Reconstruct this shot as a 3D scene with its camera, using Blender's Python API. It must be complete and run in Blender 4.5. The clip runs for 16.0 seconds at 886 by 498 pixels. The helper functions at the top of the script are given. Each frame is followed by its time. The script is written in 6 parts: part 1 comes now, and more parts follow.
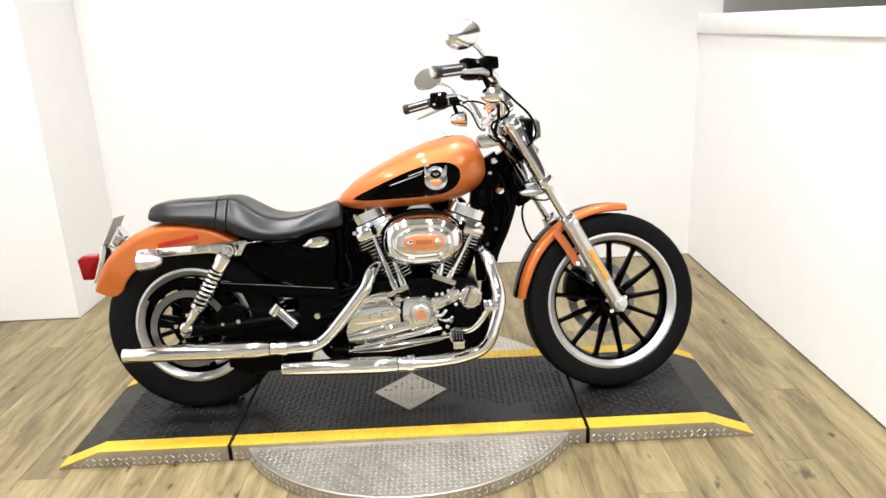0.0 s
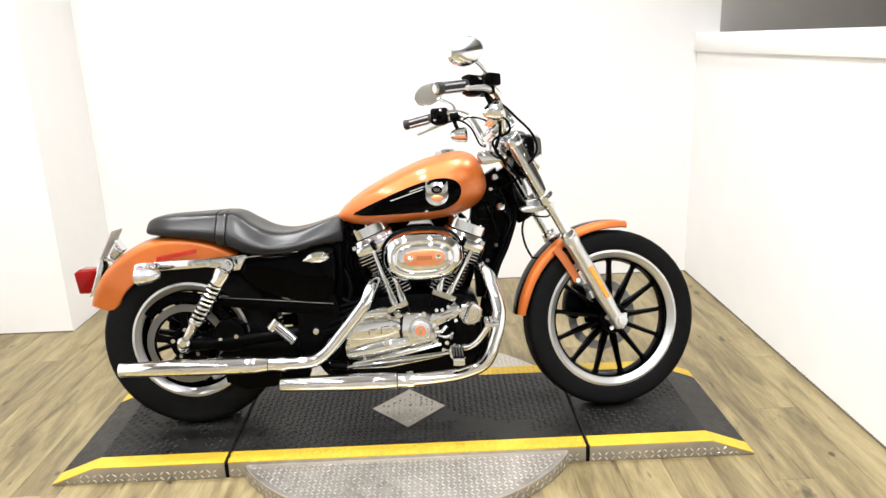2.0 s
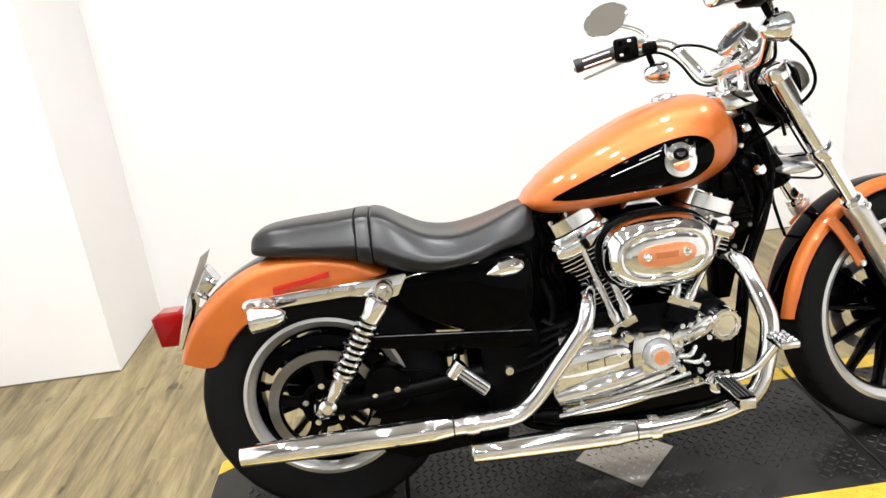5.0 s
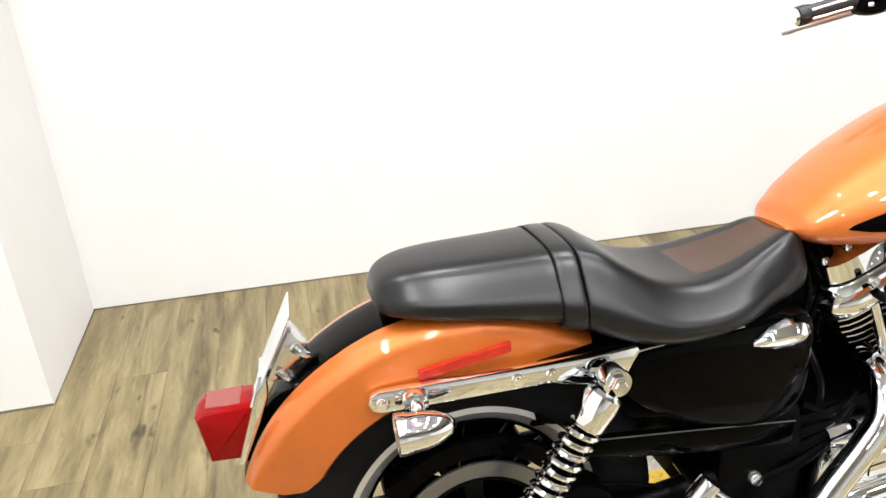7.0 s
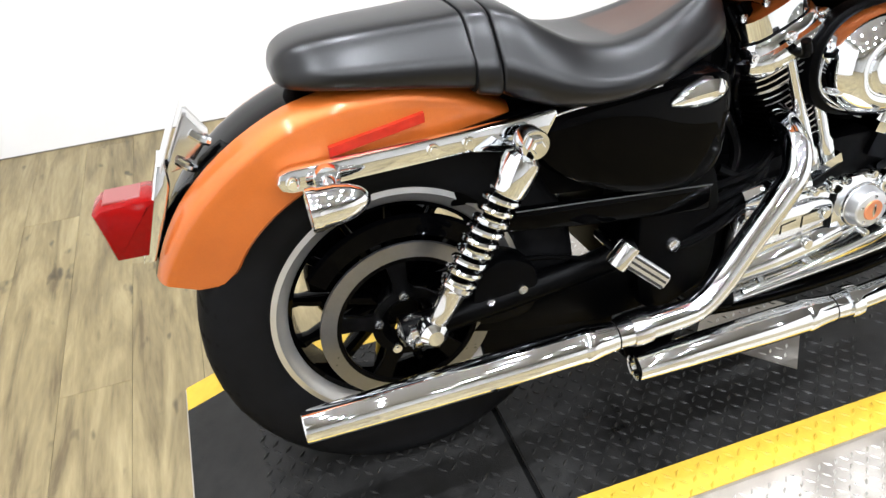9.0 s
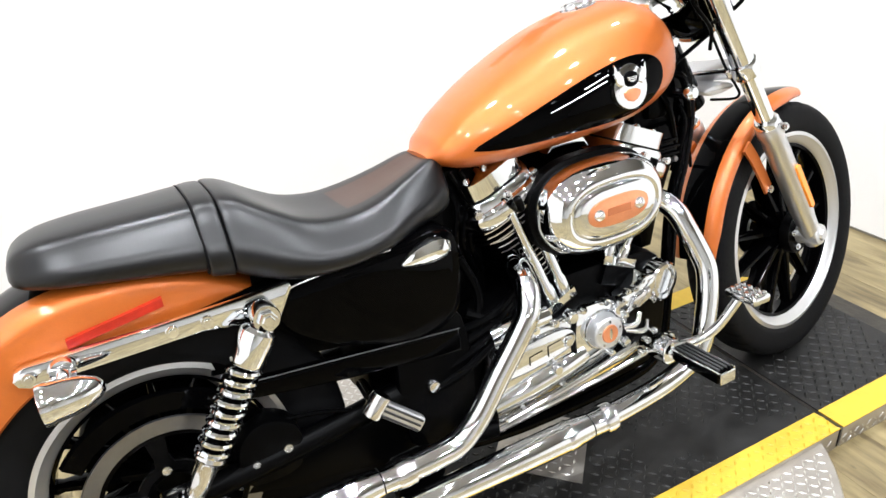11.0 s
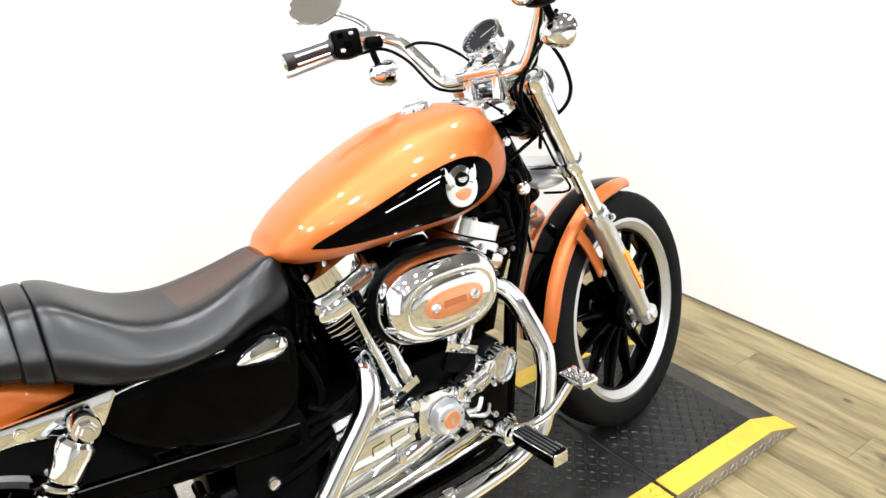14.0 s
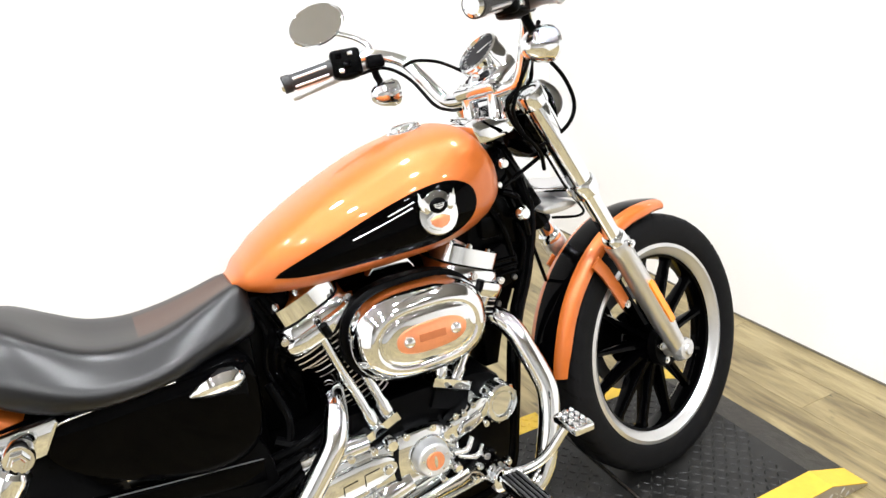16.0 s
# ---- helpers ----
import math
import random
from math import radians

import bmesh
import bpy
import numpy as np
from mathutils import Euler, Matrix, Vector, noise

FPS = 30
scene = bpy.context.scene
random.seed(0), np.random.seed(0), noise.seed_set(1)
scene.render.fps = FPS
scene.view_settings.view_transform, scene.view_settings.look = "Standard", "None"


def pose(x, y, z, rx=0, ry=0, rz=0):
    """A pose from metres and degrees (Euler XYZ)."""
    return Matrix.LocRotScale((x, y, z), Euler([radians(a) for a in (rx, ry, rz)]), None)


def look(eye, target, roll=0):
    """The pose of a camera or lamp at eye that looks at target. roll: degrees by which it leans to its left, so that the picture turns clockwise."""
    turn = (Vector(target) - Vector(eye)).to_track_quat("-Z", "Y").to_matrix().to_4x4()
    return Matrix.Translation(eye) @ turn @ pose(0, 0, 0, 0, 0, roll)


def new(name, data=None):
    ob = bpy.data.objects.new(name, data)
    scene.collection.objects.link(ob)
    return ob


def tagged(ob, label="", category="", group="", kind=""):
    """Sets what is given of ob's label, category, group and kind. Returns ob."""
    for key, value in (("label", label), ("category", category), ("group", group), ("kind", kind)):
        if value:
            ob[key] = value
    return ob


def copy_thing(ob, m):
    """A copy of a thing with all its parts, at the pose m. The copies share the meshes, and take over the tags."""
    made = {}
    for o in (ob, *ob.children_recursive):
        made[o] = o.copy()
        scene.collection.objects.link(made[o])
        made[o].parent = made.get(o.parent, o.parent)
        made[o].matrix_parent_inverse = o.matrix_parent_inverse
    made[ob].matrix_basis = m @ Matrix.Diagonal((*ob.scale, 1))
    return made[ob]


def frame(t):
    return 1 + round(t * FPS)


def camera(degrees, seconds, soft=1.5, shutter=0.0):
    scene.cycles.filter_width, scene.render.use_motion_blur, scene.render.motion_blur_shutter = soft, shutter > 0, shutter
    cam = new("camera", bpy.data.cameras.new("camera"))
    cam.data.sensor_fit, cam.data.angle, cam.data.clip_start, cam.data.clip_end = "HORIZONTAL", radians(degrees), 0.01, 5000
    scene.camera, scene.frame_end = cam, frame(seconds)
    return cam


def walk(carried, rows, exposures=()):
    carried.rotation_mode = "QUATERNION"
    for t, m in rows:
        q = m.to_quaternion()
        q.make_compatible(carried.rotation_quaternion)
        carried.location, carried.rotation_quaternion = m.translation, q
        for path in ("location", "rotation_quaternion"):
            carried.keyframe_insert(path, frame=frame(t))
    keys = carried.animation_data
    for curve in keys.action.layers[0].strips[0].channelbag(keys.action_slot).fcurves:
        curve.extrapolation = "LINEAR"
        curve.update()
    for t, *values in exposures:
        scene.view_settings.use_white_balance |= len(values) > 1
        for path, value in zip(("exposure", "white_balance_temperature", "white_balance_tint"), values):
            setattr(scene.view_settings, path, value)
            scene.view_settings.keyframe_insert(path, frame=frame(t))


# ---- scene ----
cam = camera(62.5, 16.0)
PATH = [
    (0, (0.894, 0.321, 1.362), (0.901, 2.234, 0.778), -2.7),
    (0.5, (0.904, 0.302, 1.365), (0.919, 2.224, 0.811), -3.1),
    (1, (0.888, 0.293, 1.366), (0.937, 2.219, 0.828), -2.6),
    (1.5, (0.883, 0.303, 1.368), (0.938, 2.229, 0.83), -2.1),
    (2, (0.868, 0.331, 1.367), (0.897, 2.254, 0.819), -2.1),
    (2.5, (0.829, 0.36, 1.372), (0.752, 2.272, 0.79), -4.6),
    (3, (0.815, 0.447, 1.389), (0.763, 2.361, 0.81), -5.9),
    (3.2, (0.758, 0.504, 1.352), (0.669, 2.424, 0.8), -5.9),
    (5.3, (0.203, 1.291, 1.304), (0.279, 3.172, 0.63), -7.1),
    (5.5, (0.151, 1.409, 1.323), (0.183, 3.297, 0.664), -7.3),
    (6, (0.001, 1.647, 1.317), (0.082, 3.524, 0.632), -5.8),
    (6.5, (-0.148, 1.8, 1.319), (0.216, 3.617, 0.568), -4.2),
    (7, (-0.21, 1.906, 1.283), (0.155, 3.676, 0.428), -2.5),
    (7.5, (-0.203, 1.954, 1.231), (0.142, 3.647, 0.223), -0.6),
    (8, (-0.196, 1.959, 1.168), (0.108, 3.571, 0.023), -2.3),
    (8.2, (-0.196, 1.942, 1.146), (0.13, 3.518, -0.041), -2.6),
    (10.3, (-0.128, 1.833, 1.181), (0.518, 3.355, 0.055), -3.5),
    (10.5, (-0.082, 1.818, 1.211), (0.576, 3.36, 0.122), -3.3),
    (11, (0.016, 1.743, 1.246), (0.808, 3.325, 0.313), -4.0),
    (11.5, (0.051, 1.709, 1.254), (0.93, 3.277, 0.377), -6.1),
    (12, (0.055, 1.698, 1.265), (0.997, 3.25, 0.424), -6.0),
    (12.5, (0.065, 1.685, 1.279), (1.071, 3.22, 0.485), -4.1),
    (13, (0.08, 1.674, 1.307), (1.104, 3.215, 0.547), -1.9),
    (13.5, (0.09, 1.688, 1.331), (1.141, 3.217, 0.584), -1.0),
    (14, (0.094, 1.684, 1.318), (1.177, 3.164, 0.519), -0.6),
    (14.5, (0.105, 1.68, 1.312), (1.197, 3.132, 0.475), -0.6),
    (15, (0.152, 1.684, 1.306), (1.182, 3.182, 0.472), -3.4),
    (15.5, (0.309, 1.643, 1.307), (1.209, 3.214, 0.458), -2.0),
    (16, (0.355, 1.627, 1.303), (1.18, 3.286, 0.548), -3.8),
]
EXPOSURES = ((0,-0.3,6300,10),(1,-0.25,6300,10),(2,-0.2,6300,10),(3.2,-0.2,6250,10),(5.3,-0.25,6250,10),(7.5,-0.15,6200,10),(8.2,-0.05,5900,10),(10.3,-0.15,5900,10),(11,-0.15,6000,10),(13,-0.3,6100,10),(14.5,-0.1,6100,10),(16,-0.1,6150,10))
walk(cam, [(t, look(eye, target, roll)) for t, eye, target, roll in PATH], exposures=EXPOSURES)

# ---- world and lamps ----
world = bpy.data.worlds.new("world")
scene.world = world
world.use_nodes = True
world.node_tree.nodes["Background"].inputs["Color"].default_value = (0.75, 0.76, 0.8, 1)
world.node_tree.nodes["Background"].inputs["Strength"].default_value = 0.1
scene.view_settings.exposure = 0.0
CEILING = 3.1
LAMP_PLACES = [(x, y) for y in (-0.5, 0.8, 2.1, 3.4) for x in (-1.0, 0.0, 1.0, 2.0)] + [(-3.0, -0.5), (-3.0, -2.2), (-1.0, -2.2), (1.0, -2.2), (3.6, 0.0)]
LAMP_WATTS = 21.0


# ---- materials ----
def mat(name, colour, rough=0.5, metal=0.0, coat=0.0, spec=0.5, grain=0.0, grain_size=60.0, bump=0.0, bump_size=200.0, emit=0.0, transmission=0.0, spread=0.0):
    """A node material; grain: how far the colour varies; bump: fine relief in metres; spread: variation of the roughness."""
    m = bpy.data.materials.new(name)
    m.use_nodes = True
    t = m.node_tree
    b = t.nodes["Principled BSDF"]
    b.inputs["Base Color"].default_value = (*colour, 1)
    b.inputs["Roughness"].default_value = rough
    b.inputs["Metallic"].default_value = metal
    b.inputs["Coat Weight"].default_value = coat
    b.inputs["Coat Roughness"].default_value = 0.03
    b.inputs["Specular IOR Level"].default_value = spec
    b.inputs["Transmission Weight"].default_value = transmission
    if emit:
        b.inputs["Emission Color"].default_value = (*colour, 1)
        b.inputs["Emission Strength"].default_value = emit
    co = t.nodes.new("ShaderNodeTexCoord")
    if grain or spread:
        n = t.nodes.new("ShaderNodeTexNoise")
        n.inputs["Scale"].default_value = grain_size
        n.inputs["Detail"].default_value = 6
        t.links.new(co.outputs["Object"], n.inputs["Vector"])
        big = t.nodes.new("ShaderNodeTexNoise")
        big.inputs["Scale"].default_value = grain_size / 12
        big.inputs["Detail"].default_value = 3
        t.links.new(co.outputs["Object"], big.inputs["Vector"])
        mean = t.nodes.new("ShaderNodeMath")
        mean.operation = "MULTIPLY_ADD"
        mean.inputs[1].default_value = 0.5
        t.links.new(n.outputs["Fac"], mean.inputs[0])
        half = t.nodes.new("ShaderNodeMath")
        half.operation = "MULTIPLY"
        half.inputs[1].default_value = 0.5
        t.links.new(big.outputs["Fac"], half.inputs[0])
        t.links.new(half.outputs[0], mean.inputs[2])
        if grain:
            r = t.nodes.new("ShaderNodeMapRange")
            r.inputs["From Min"].default_value, r.inputs["From Max"].default_value = 0.3, 0.7
            r.inputs["To Min"].default_value, r.inputs["To Max"].default_value = 1 - grain, 1 + grain
            t.links.new(mean.outputs[0], r.inputs["Value"])
            mix = t.nodes.new("ShaderNodeVectorMath")
            mix.operation = "SCALE"
            mix.inputs[0].default_value = colour
            t.links.new(r.outputs[0], mix.inputs["Scale"])
            t.links.new(mix.outputs[0], b.inputs["Base Color"])
        if spread:
            r = t.nodes.new("ShaderNodeMapRange")
            r.inputs["From Min"].default_value, r.inputs["From Max"].default_value = 0.3, 0.7
            r.inputs["To Min"].default_value, r.inputs["To Max"].default_value = max(rough - spread, 0.02), rough + spread
            t.links.new(mean.outputs[0], r.inputs["Value"])
            t.links.new(r.outputs[0], b.inputs["Roughness"])
    if bump:
        n = t.nodes.new("ShaderNodeTexNoise")
        n.inputs["Scale"].default_value = bump_size
        n.inputs["Detail"].default_value = 5
        t.links.new(co.outputs["Object"], n.inputs["Vector"])
        k = t.nodes.new("ShaderNodeBump")
        k.inputs["Distance"].default_value = bump
        t.links.new(n.outputs["Fac"], k.inputs["Height"])
        t.links.new(k.outputs[0], b.inputs["Normal"])
    return m


WALL = mat("wall_paint", (0.82, 0.81, 0.795), 0.75, grain=0.022, grain_size=7, bump=0.0006, bump_size=140)
# darker than the bay's walls: the dim room beyond is put into this colour
FAR_WALL = mat("far_wall_dimmed", (0.36, 0.345, 0.32), 0.8, grain=0.06, grain_size=5)
SHOP_WALL = mat("shop_wall_paint", (0.76, 0.755, 0.745), 0.8, grain=0.2, grain_size=3)
CEIL = mat("ceiling_paint", (0.48, 0.475, 0.465), 0.9, grain=0.03, grain_size=9)
CHROME = mat("chrome", (0.835, 0.86, 0.89), 0.04, 1.0, spread=0.025, grain_size=30)
DULL_CHROME = mat("worn_chrome", (0.74, 0.74, 0.75), 0.15, 1.0, spread=0.05, grain_size=40)
ALU = mat("satin_aluminium", (0.66, 0.665, 0.67), 0.32, 0.9, grain=0.05, grain_size=90, spread=0.06)
RIM = mat("machined_rim", (0.60, 0.60, 0.60), 0.36, 0.85, grain=0.05, grain_size=120, spread=0.06)
ORANGE = mat("copper_paint", (0.50, 0.120, 0.012), 0.44, 0.35, coat=0.75, grain=0.06, grain_size=400)
BLACK = mat("gloss_black_paint", (0.0006, 0.0006, 0.0007), 0.04, spec=0.045, spread=0.012, grain_size=20)
SATIN = mat("satin_black_metal", (0.0007, 0.0007, 0.0008), 0.36, spec=0.045, spread=0.1, grain_size=50, bump=0.0002, bump_size=900)
RUBBER = mat("tyre_rubber", (0.0062, 0.0062, 0.0066), 0.58, spec=0.05, grain=0.25, grain_size=40, bump=0.0003, bump_size=700)
GRIP = mat("grip_rubber", (0.012, 0.012, 0.012), 0.5, bump=0.0004, bump_size=900)
VINYL = mat("black_vinyl", (0.0018, 0.0018, 0.0021), 0.32, spec=0.42, grain=0.15, grain_size=60, bump=0.00005, bump_size=420)
# black vinyl tinted brown: the copper tank's reflection put into the colour
TANK_SHEEN_VINYL = mat("vinyl_tank_reflection", (0.040, 0.0165, 0.0080), 0.34, spec=0.45, grain=0.15, grain_size=60, bump=0.00012, bump_size=420)
REFLECTOR = mat("red_reflector", (0.33, 0.011, 0.004), 0.15, coat=0.35, grain=0.3, grain_size=90)
RED = mat("red_lens", (0.18, 0.0026, 0.0022), 0.12, spec=0.16, grain=0.15, grain_size=120)
AMBER = mat("amber_lens", (0.95, 0.30, 0.02), 0.2, coat=0.6, grain=0.08, grain_size=150)
COPPER = mat("copper_inlay", (0.78, 0.30, 0.14), 0.28, 0.6, coat=0.5, grain=0.08, grain_size=160)
DISC = mat("brake_steel", (0.20, 0.20, 0.205), 0.33, 1.0, grain=0.08, grain_size=200, spread=0.08)
SILVER = mat("silver_stripe", (0.6, 0.6, 0.6), 0.3, 0.7)
PLATE = mat("plate_grey", (0.55, 0.55, 0.54), 0.35, 0.2, grain=0.1, grain_size=30)
DIAL = mat("dial_face", (0.006, 0.006, 0.007), 0.5, spec=0.15, grain=0.2, grain_size=80)
GLASS = mat("clear_glass", (0.95, 0.95, 0.95), 0.03, coat=0.5, transmission=0.9)
MIRROR = mat("mirror_glass", (0.86, 0.87, 0.87), 0.02, 1.0)
STEEL = mat("diamond_plate", (0.42, 0.390, 0.345), 0.36, 0.85, grain=0.18, grain_size=22, spread=0.1, bump=0.0003, bump_size=260)
TREAD_STEEL = mat("worn_tread_steel", (0.62, 0.61, 0.58), 0.30, 0.9, grain=0.12, grain_size=30, spread=0.08)
MAT_RUBBER = mat("platform_mat", (0.0115, 0.0112, 0.0105), 0.38, spec=0.24, grain=0.75, grain_size=42, bump=0.0006, bump_size=320, spread=0.14)
YELLOW = mat("yellow_tape", (0.52, 0.34, 0.022), 0.5, grain=0.14, grain_size=45, bump=0.0004, bump_size=300)
SEAM = mat("dark_gap", (0.002, 0.002, 0.002), 0.8, spec=0.1)
LIT = mat("lamp_diffuser", (1.0, 0.96, 0.9), 0.6, emit=12.0)
LAMP_WHITE = mat("lamp_housing", (0.8, 0.8, 0.8), 0.5)
BASE_TRIM = mat("floor_edge_dark", (0.13, 0.115, 0.09), 0.7, grain=0.2)


def plank_material():
    m = bpy.data.materials.new("vinyl_plank")
    m.use_nodes = True
    t = m.node_tree
    b = t.nodes["Principled BSDF"]
    info = t.nodes.new("ShaderNodeObjectInfo")
    co = t.nodes.new("ShaderNodeTexCoord")
    shift = t.nodes.new("ShaderNodeVectorMath")
    shift.operation = "MULTIPLY_ADD"
    shift.inputs[1].default_value = (8.0, 1.0, 1.0)
    t.links.new(co.outputs["Object"], shift.inputs[0])
    off = t.nodes.new("ShaderNodeCombineXYZ")
    big = t.nodes.new("ShaderNodeMath")
    big.operation = "MULTIPLY"
    big.inputs[1].default_value = 57.0
    t.links.new(info.outputs["Random"], big.inputs[0])
    for k in range(3):
        t.links.new(big.outputs[0], off.inputs[k])
    t.links.new(off.outputs[0], shift.inputs[2])
    n = t.nodes.new("ShaderNodeTexNoise")
    n.inputs["Scale"].default_value = 2.2
    n.inputs["Detail"].default_value = 8
    n.inputs["Roughness"].default_value = 0.62
    n.inputs["Distortion"].default_value = 0.6
    t.links.new(shift.outputs[0], n.inputs["Vector"])
    fine = t.nodes.new("ShaderNodeTexNoise")
    fine.inputs["Scale"].default_value = 14.0
    fine.inputs["Detail"].default_value = 6
    t.links.new(shift.outputs[0], fine.inputs["Vector"])
    ramp = t.nodes.new("ShaderNodeValToRGB")
    e = ramp.color_ramp.elements
    e[0].position, e[0].color = 0.28, (0.085, 0.062, 0.027, 1)
    e[1].position, e[1].color = 0.72, (0.30, 0.243, 0.124, 1)
    mid = ramp.color_ramp.elements.new(0.5)
    mid.color = (0.195, 0.153, 0.072, 1)
    add = t.nodes.new("ShaderNodeMath")
    add.operation = "MULTIPLY_ADD"
    add.inputs[1].default_value = 0.12
    t.links.new(info.outputs["Random"], add.inputs[0])
    sub = t.nodes.new("ShaderNodeMath")
    sub.operation = "ADD"
    sub.inputs[1].default_value = -0.06
    t.links.new(n.outputs["Fac"], sub.inputs[0])
    t.links.new(sub.outputs[0], add.inputs[2])
    f2 = t.nodes.new("ShaderNodeMath")
    f2.operation = "MULTIPLY_ADD"
    f2.inputs[1].default_value = 0.25
    t.links.new(fine.outputs["Fac"], f2.inputs[0])
    less = t.nodes.new("ShaderNodeMath")
    less.operation = "ADD"
    less.inputs[1].default_value = -0.125
    t.links.new(add.outputs[0], less.inputs[0])
    t.links.new(less.outputs[0], f2.inputs[2])
    t.links.new(f2.outputs[0], ramp.inputs["Fac"])
    knots = t.nodes.new("ShaderNodeTexNoise")
    knots.inputs["Scale"].default_value = 9.0
    knots.inputs["Detail"].default_value = 2
    place = t.nodes.new("ShaderNodeVectorMath")
    place.operation = "MULTIPLY_ADD"
    place.inputs[1].default_value = (2.4, 1.0, 1.0)
    t.links.new(co.outputs["Object"], place.inputs[0])
    t.links.new(off.outputs[0], place.inputs[2])
    t.links.new(place.outputs[0], knots.inputs["Vector"])
    spot = t.nodes.new("ShaderNodeMapRange")
    spot.inputs["From Min"].default_value, spot.inputs["From Max"].default_value = 0.665, 0.75
    spot.inputs["To Min"].default_value, spot.inputs["To Max"].default_value = 1.0, 0.30
    t.links.new(knots.outputs["Fac"], spot.inputs["Value"])
    dark = t.nodes.new("ShaderNodeVectorMath")
    dark.operation = "SCALE"
    t.links.new(ramp.outputs[0], dark.inputs[0])
    t.links.new(spot.outputs[0], dark.inputs["Scale"])
    t.links.new(dark.outputs[0], b.inputs["Base Color"])
    b.inputs["Roughness"].default_value = 0.42
    k = t.nodes.new("ShaderNodeBump")
    k.inputs["Distance"].default_value = 0.0006
    t.links.new(fine.outputs["Fac"], k.inputs["Height"])
    t.links.new(k.outputs[0], b.inputs["Normal"])
    return m


PLANK = plank_material()


# ---- mesh tools ----
def link(name, bm, material, parent=None, label="", sharp=38, move=None):
    """Links a bmesh as one mesh object, smooth but for its sharp edges."""
    if move is not None:
        bm.transform(move)
    bmesh.ops.recalc_face_normals(bm, faces=bm.faces)
    me = bpy.data.meshes.new(name)
    bm.to_mesh(me)
    bm.free()
    for m in material if isinstance(material, (list, tuple)) else [material]:
        me.materials.append(m)
    me.polygons.foreach_set("use_smooth", [True] * len(me.polygons))
    me.set_sharp_from_angle(angle=radians(sharp))
    ob = new(name, me)
    if parent is not None:
        ob.parent = parent
    if label:
        ob["label"] = label
    return ob


def part(name, bm, material, parent, label="", sharp=38, move=None):
    return link(name, bm, material, parent, label, sharp, move)


def box(x0, x1, y0, y1, z0, z1, bevel=0.0, segments=2, bm=None):
    one = bmesh.new()
    bmesh.ops.create_cube(one, size=1)
    bmesh.ops.scale(one, vec=(x1 - x0, y1 - y0, z1 - z0), verts=one.verts)
    bmesh.ops.translate(one, vec=((x0 + x1) / 2, (y0 + y1) / 2, (z0 + z1) / 2), verts=one.verts)
    if bevel:
        bmesh.ops.bevel(one, geom=one.edges[:], offset=bevel, segments=segments, affect="EDGES", profile=0.5)
    return joined(bm, one)


def joined(bm, one):
    if bm is None:
        return one
    me = bpy.data.meshes.new("scrap")
    one.to_mesh(me)
    one.free()
    bm.from_mesh(me)
    bpy.data.meshes.remove(me)
    return bm


def loft(rings, closed=True, cap=True, bm=None):
    """Skin over rings of points, each ring with as many points as the others."""
    bm = bm or bmesh.new()
    rows = [[bm.verts.new(p) for p in ring] for ring in rings]
    n = len(rows[0])
    for a, b in zip(rows, rows[1:]):
        for k in range(n if closed else n - 1):
            bm.faces.new((a[k], a[(k + 1) % n], b[(k + 1) % n], b[k]))
    if cap and closed:
        bm.faces.new(rows[0][::-1])
        bm.faces.new(rows[-1])
    return bm


def smooth_path(points, steps=8):
    """A Catmull-Rom line through the points."""
    pts = [Vector(p) for p in points]
    ends = [2 * pts[0] - pts[1], *pts, 2 * pts[-1] - pts[-2]]
    out = []
    for a, b, c, d in zip(ends, ends[1:], ends[2:], ends[3:]):
        for k in range(steps):
            t = k / steps
            out.append(0.5 * ((2 * b) + (c - a) * t + (2 * a - 5 * b + 4 * c - d) * t * t + (3 * b - a - 3 * c + d) * t**3))
    return out + [pts[-1]]


def tube(points, r, seg=14, steps=8, cap=True, bm=None):
    """A round tube along a smooth line; r is one radius or one for each point given."""
    n = len(points)
    line = smooth_path(points, steps) if steps > 1 else [Vector(p) for p in points]
    radii = [r] * n if isinstance(r, (int, float)) else list(r)
    many = len(line)
    rings, side = [], None
    for i, p in enumerate(line):
        ahead = (line[min(i + 1, many - 1)] - line[max(i - 1, 0)]).normalized()
        if side is None:
            side = ahead.orthogonal().normalized()
        side = (side - side.dot(ahead) * ahead).normalized()
        up = ahead.cross(side)
        f = i / (many - 1) * (n - 1)
        k = min(int(f), n - 2)
        rad = radii[k] + (radii[k + 1] - radii[k]) * (f - k)
        rings.append([p + rad * (math.cos(2 * math.pi * j / seg) * side + math.sin(2 * math.pi * j / seg) * up) for j in range(seg)])
    return loft(rings, cap=cap, bm=bm)


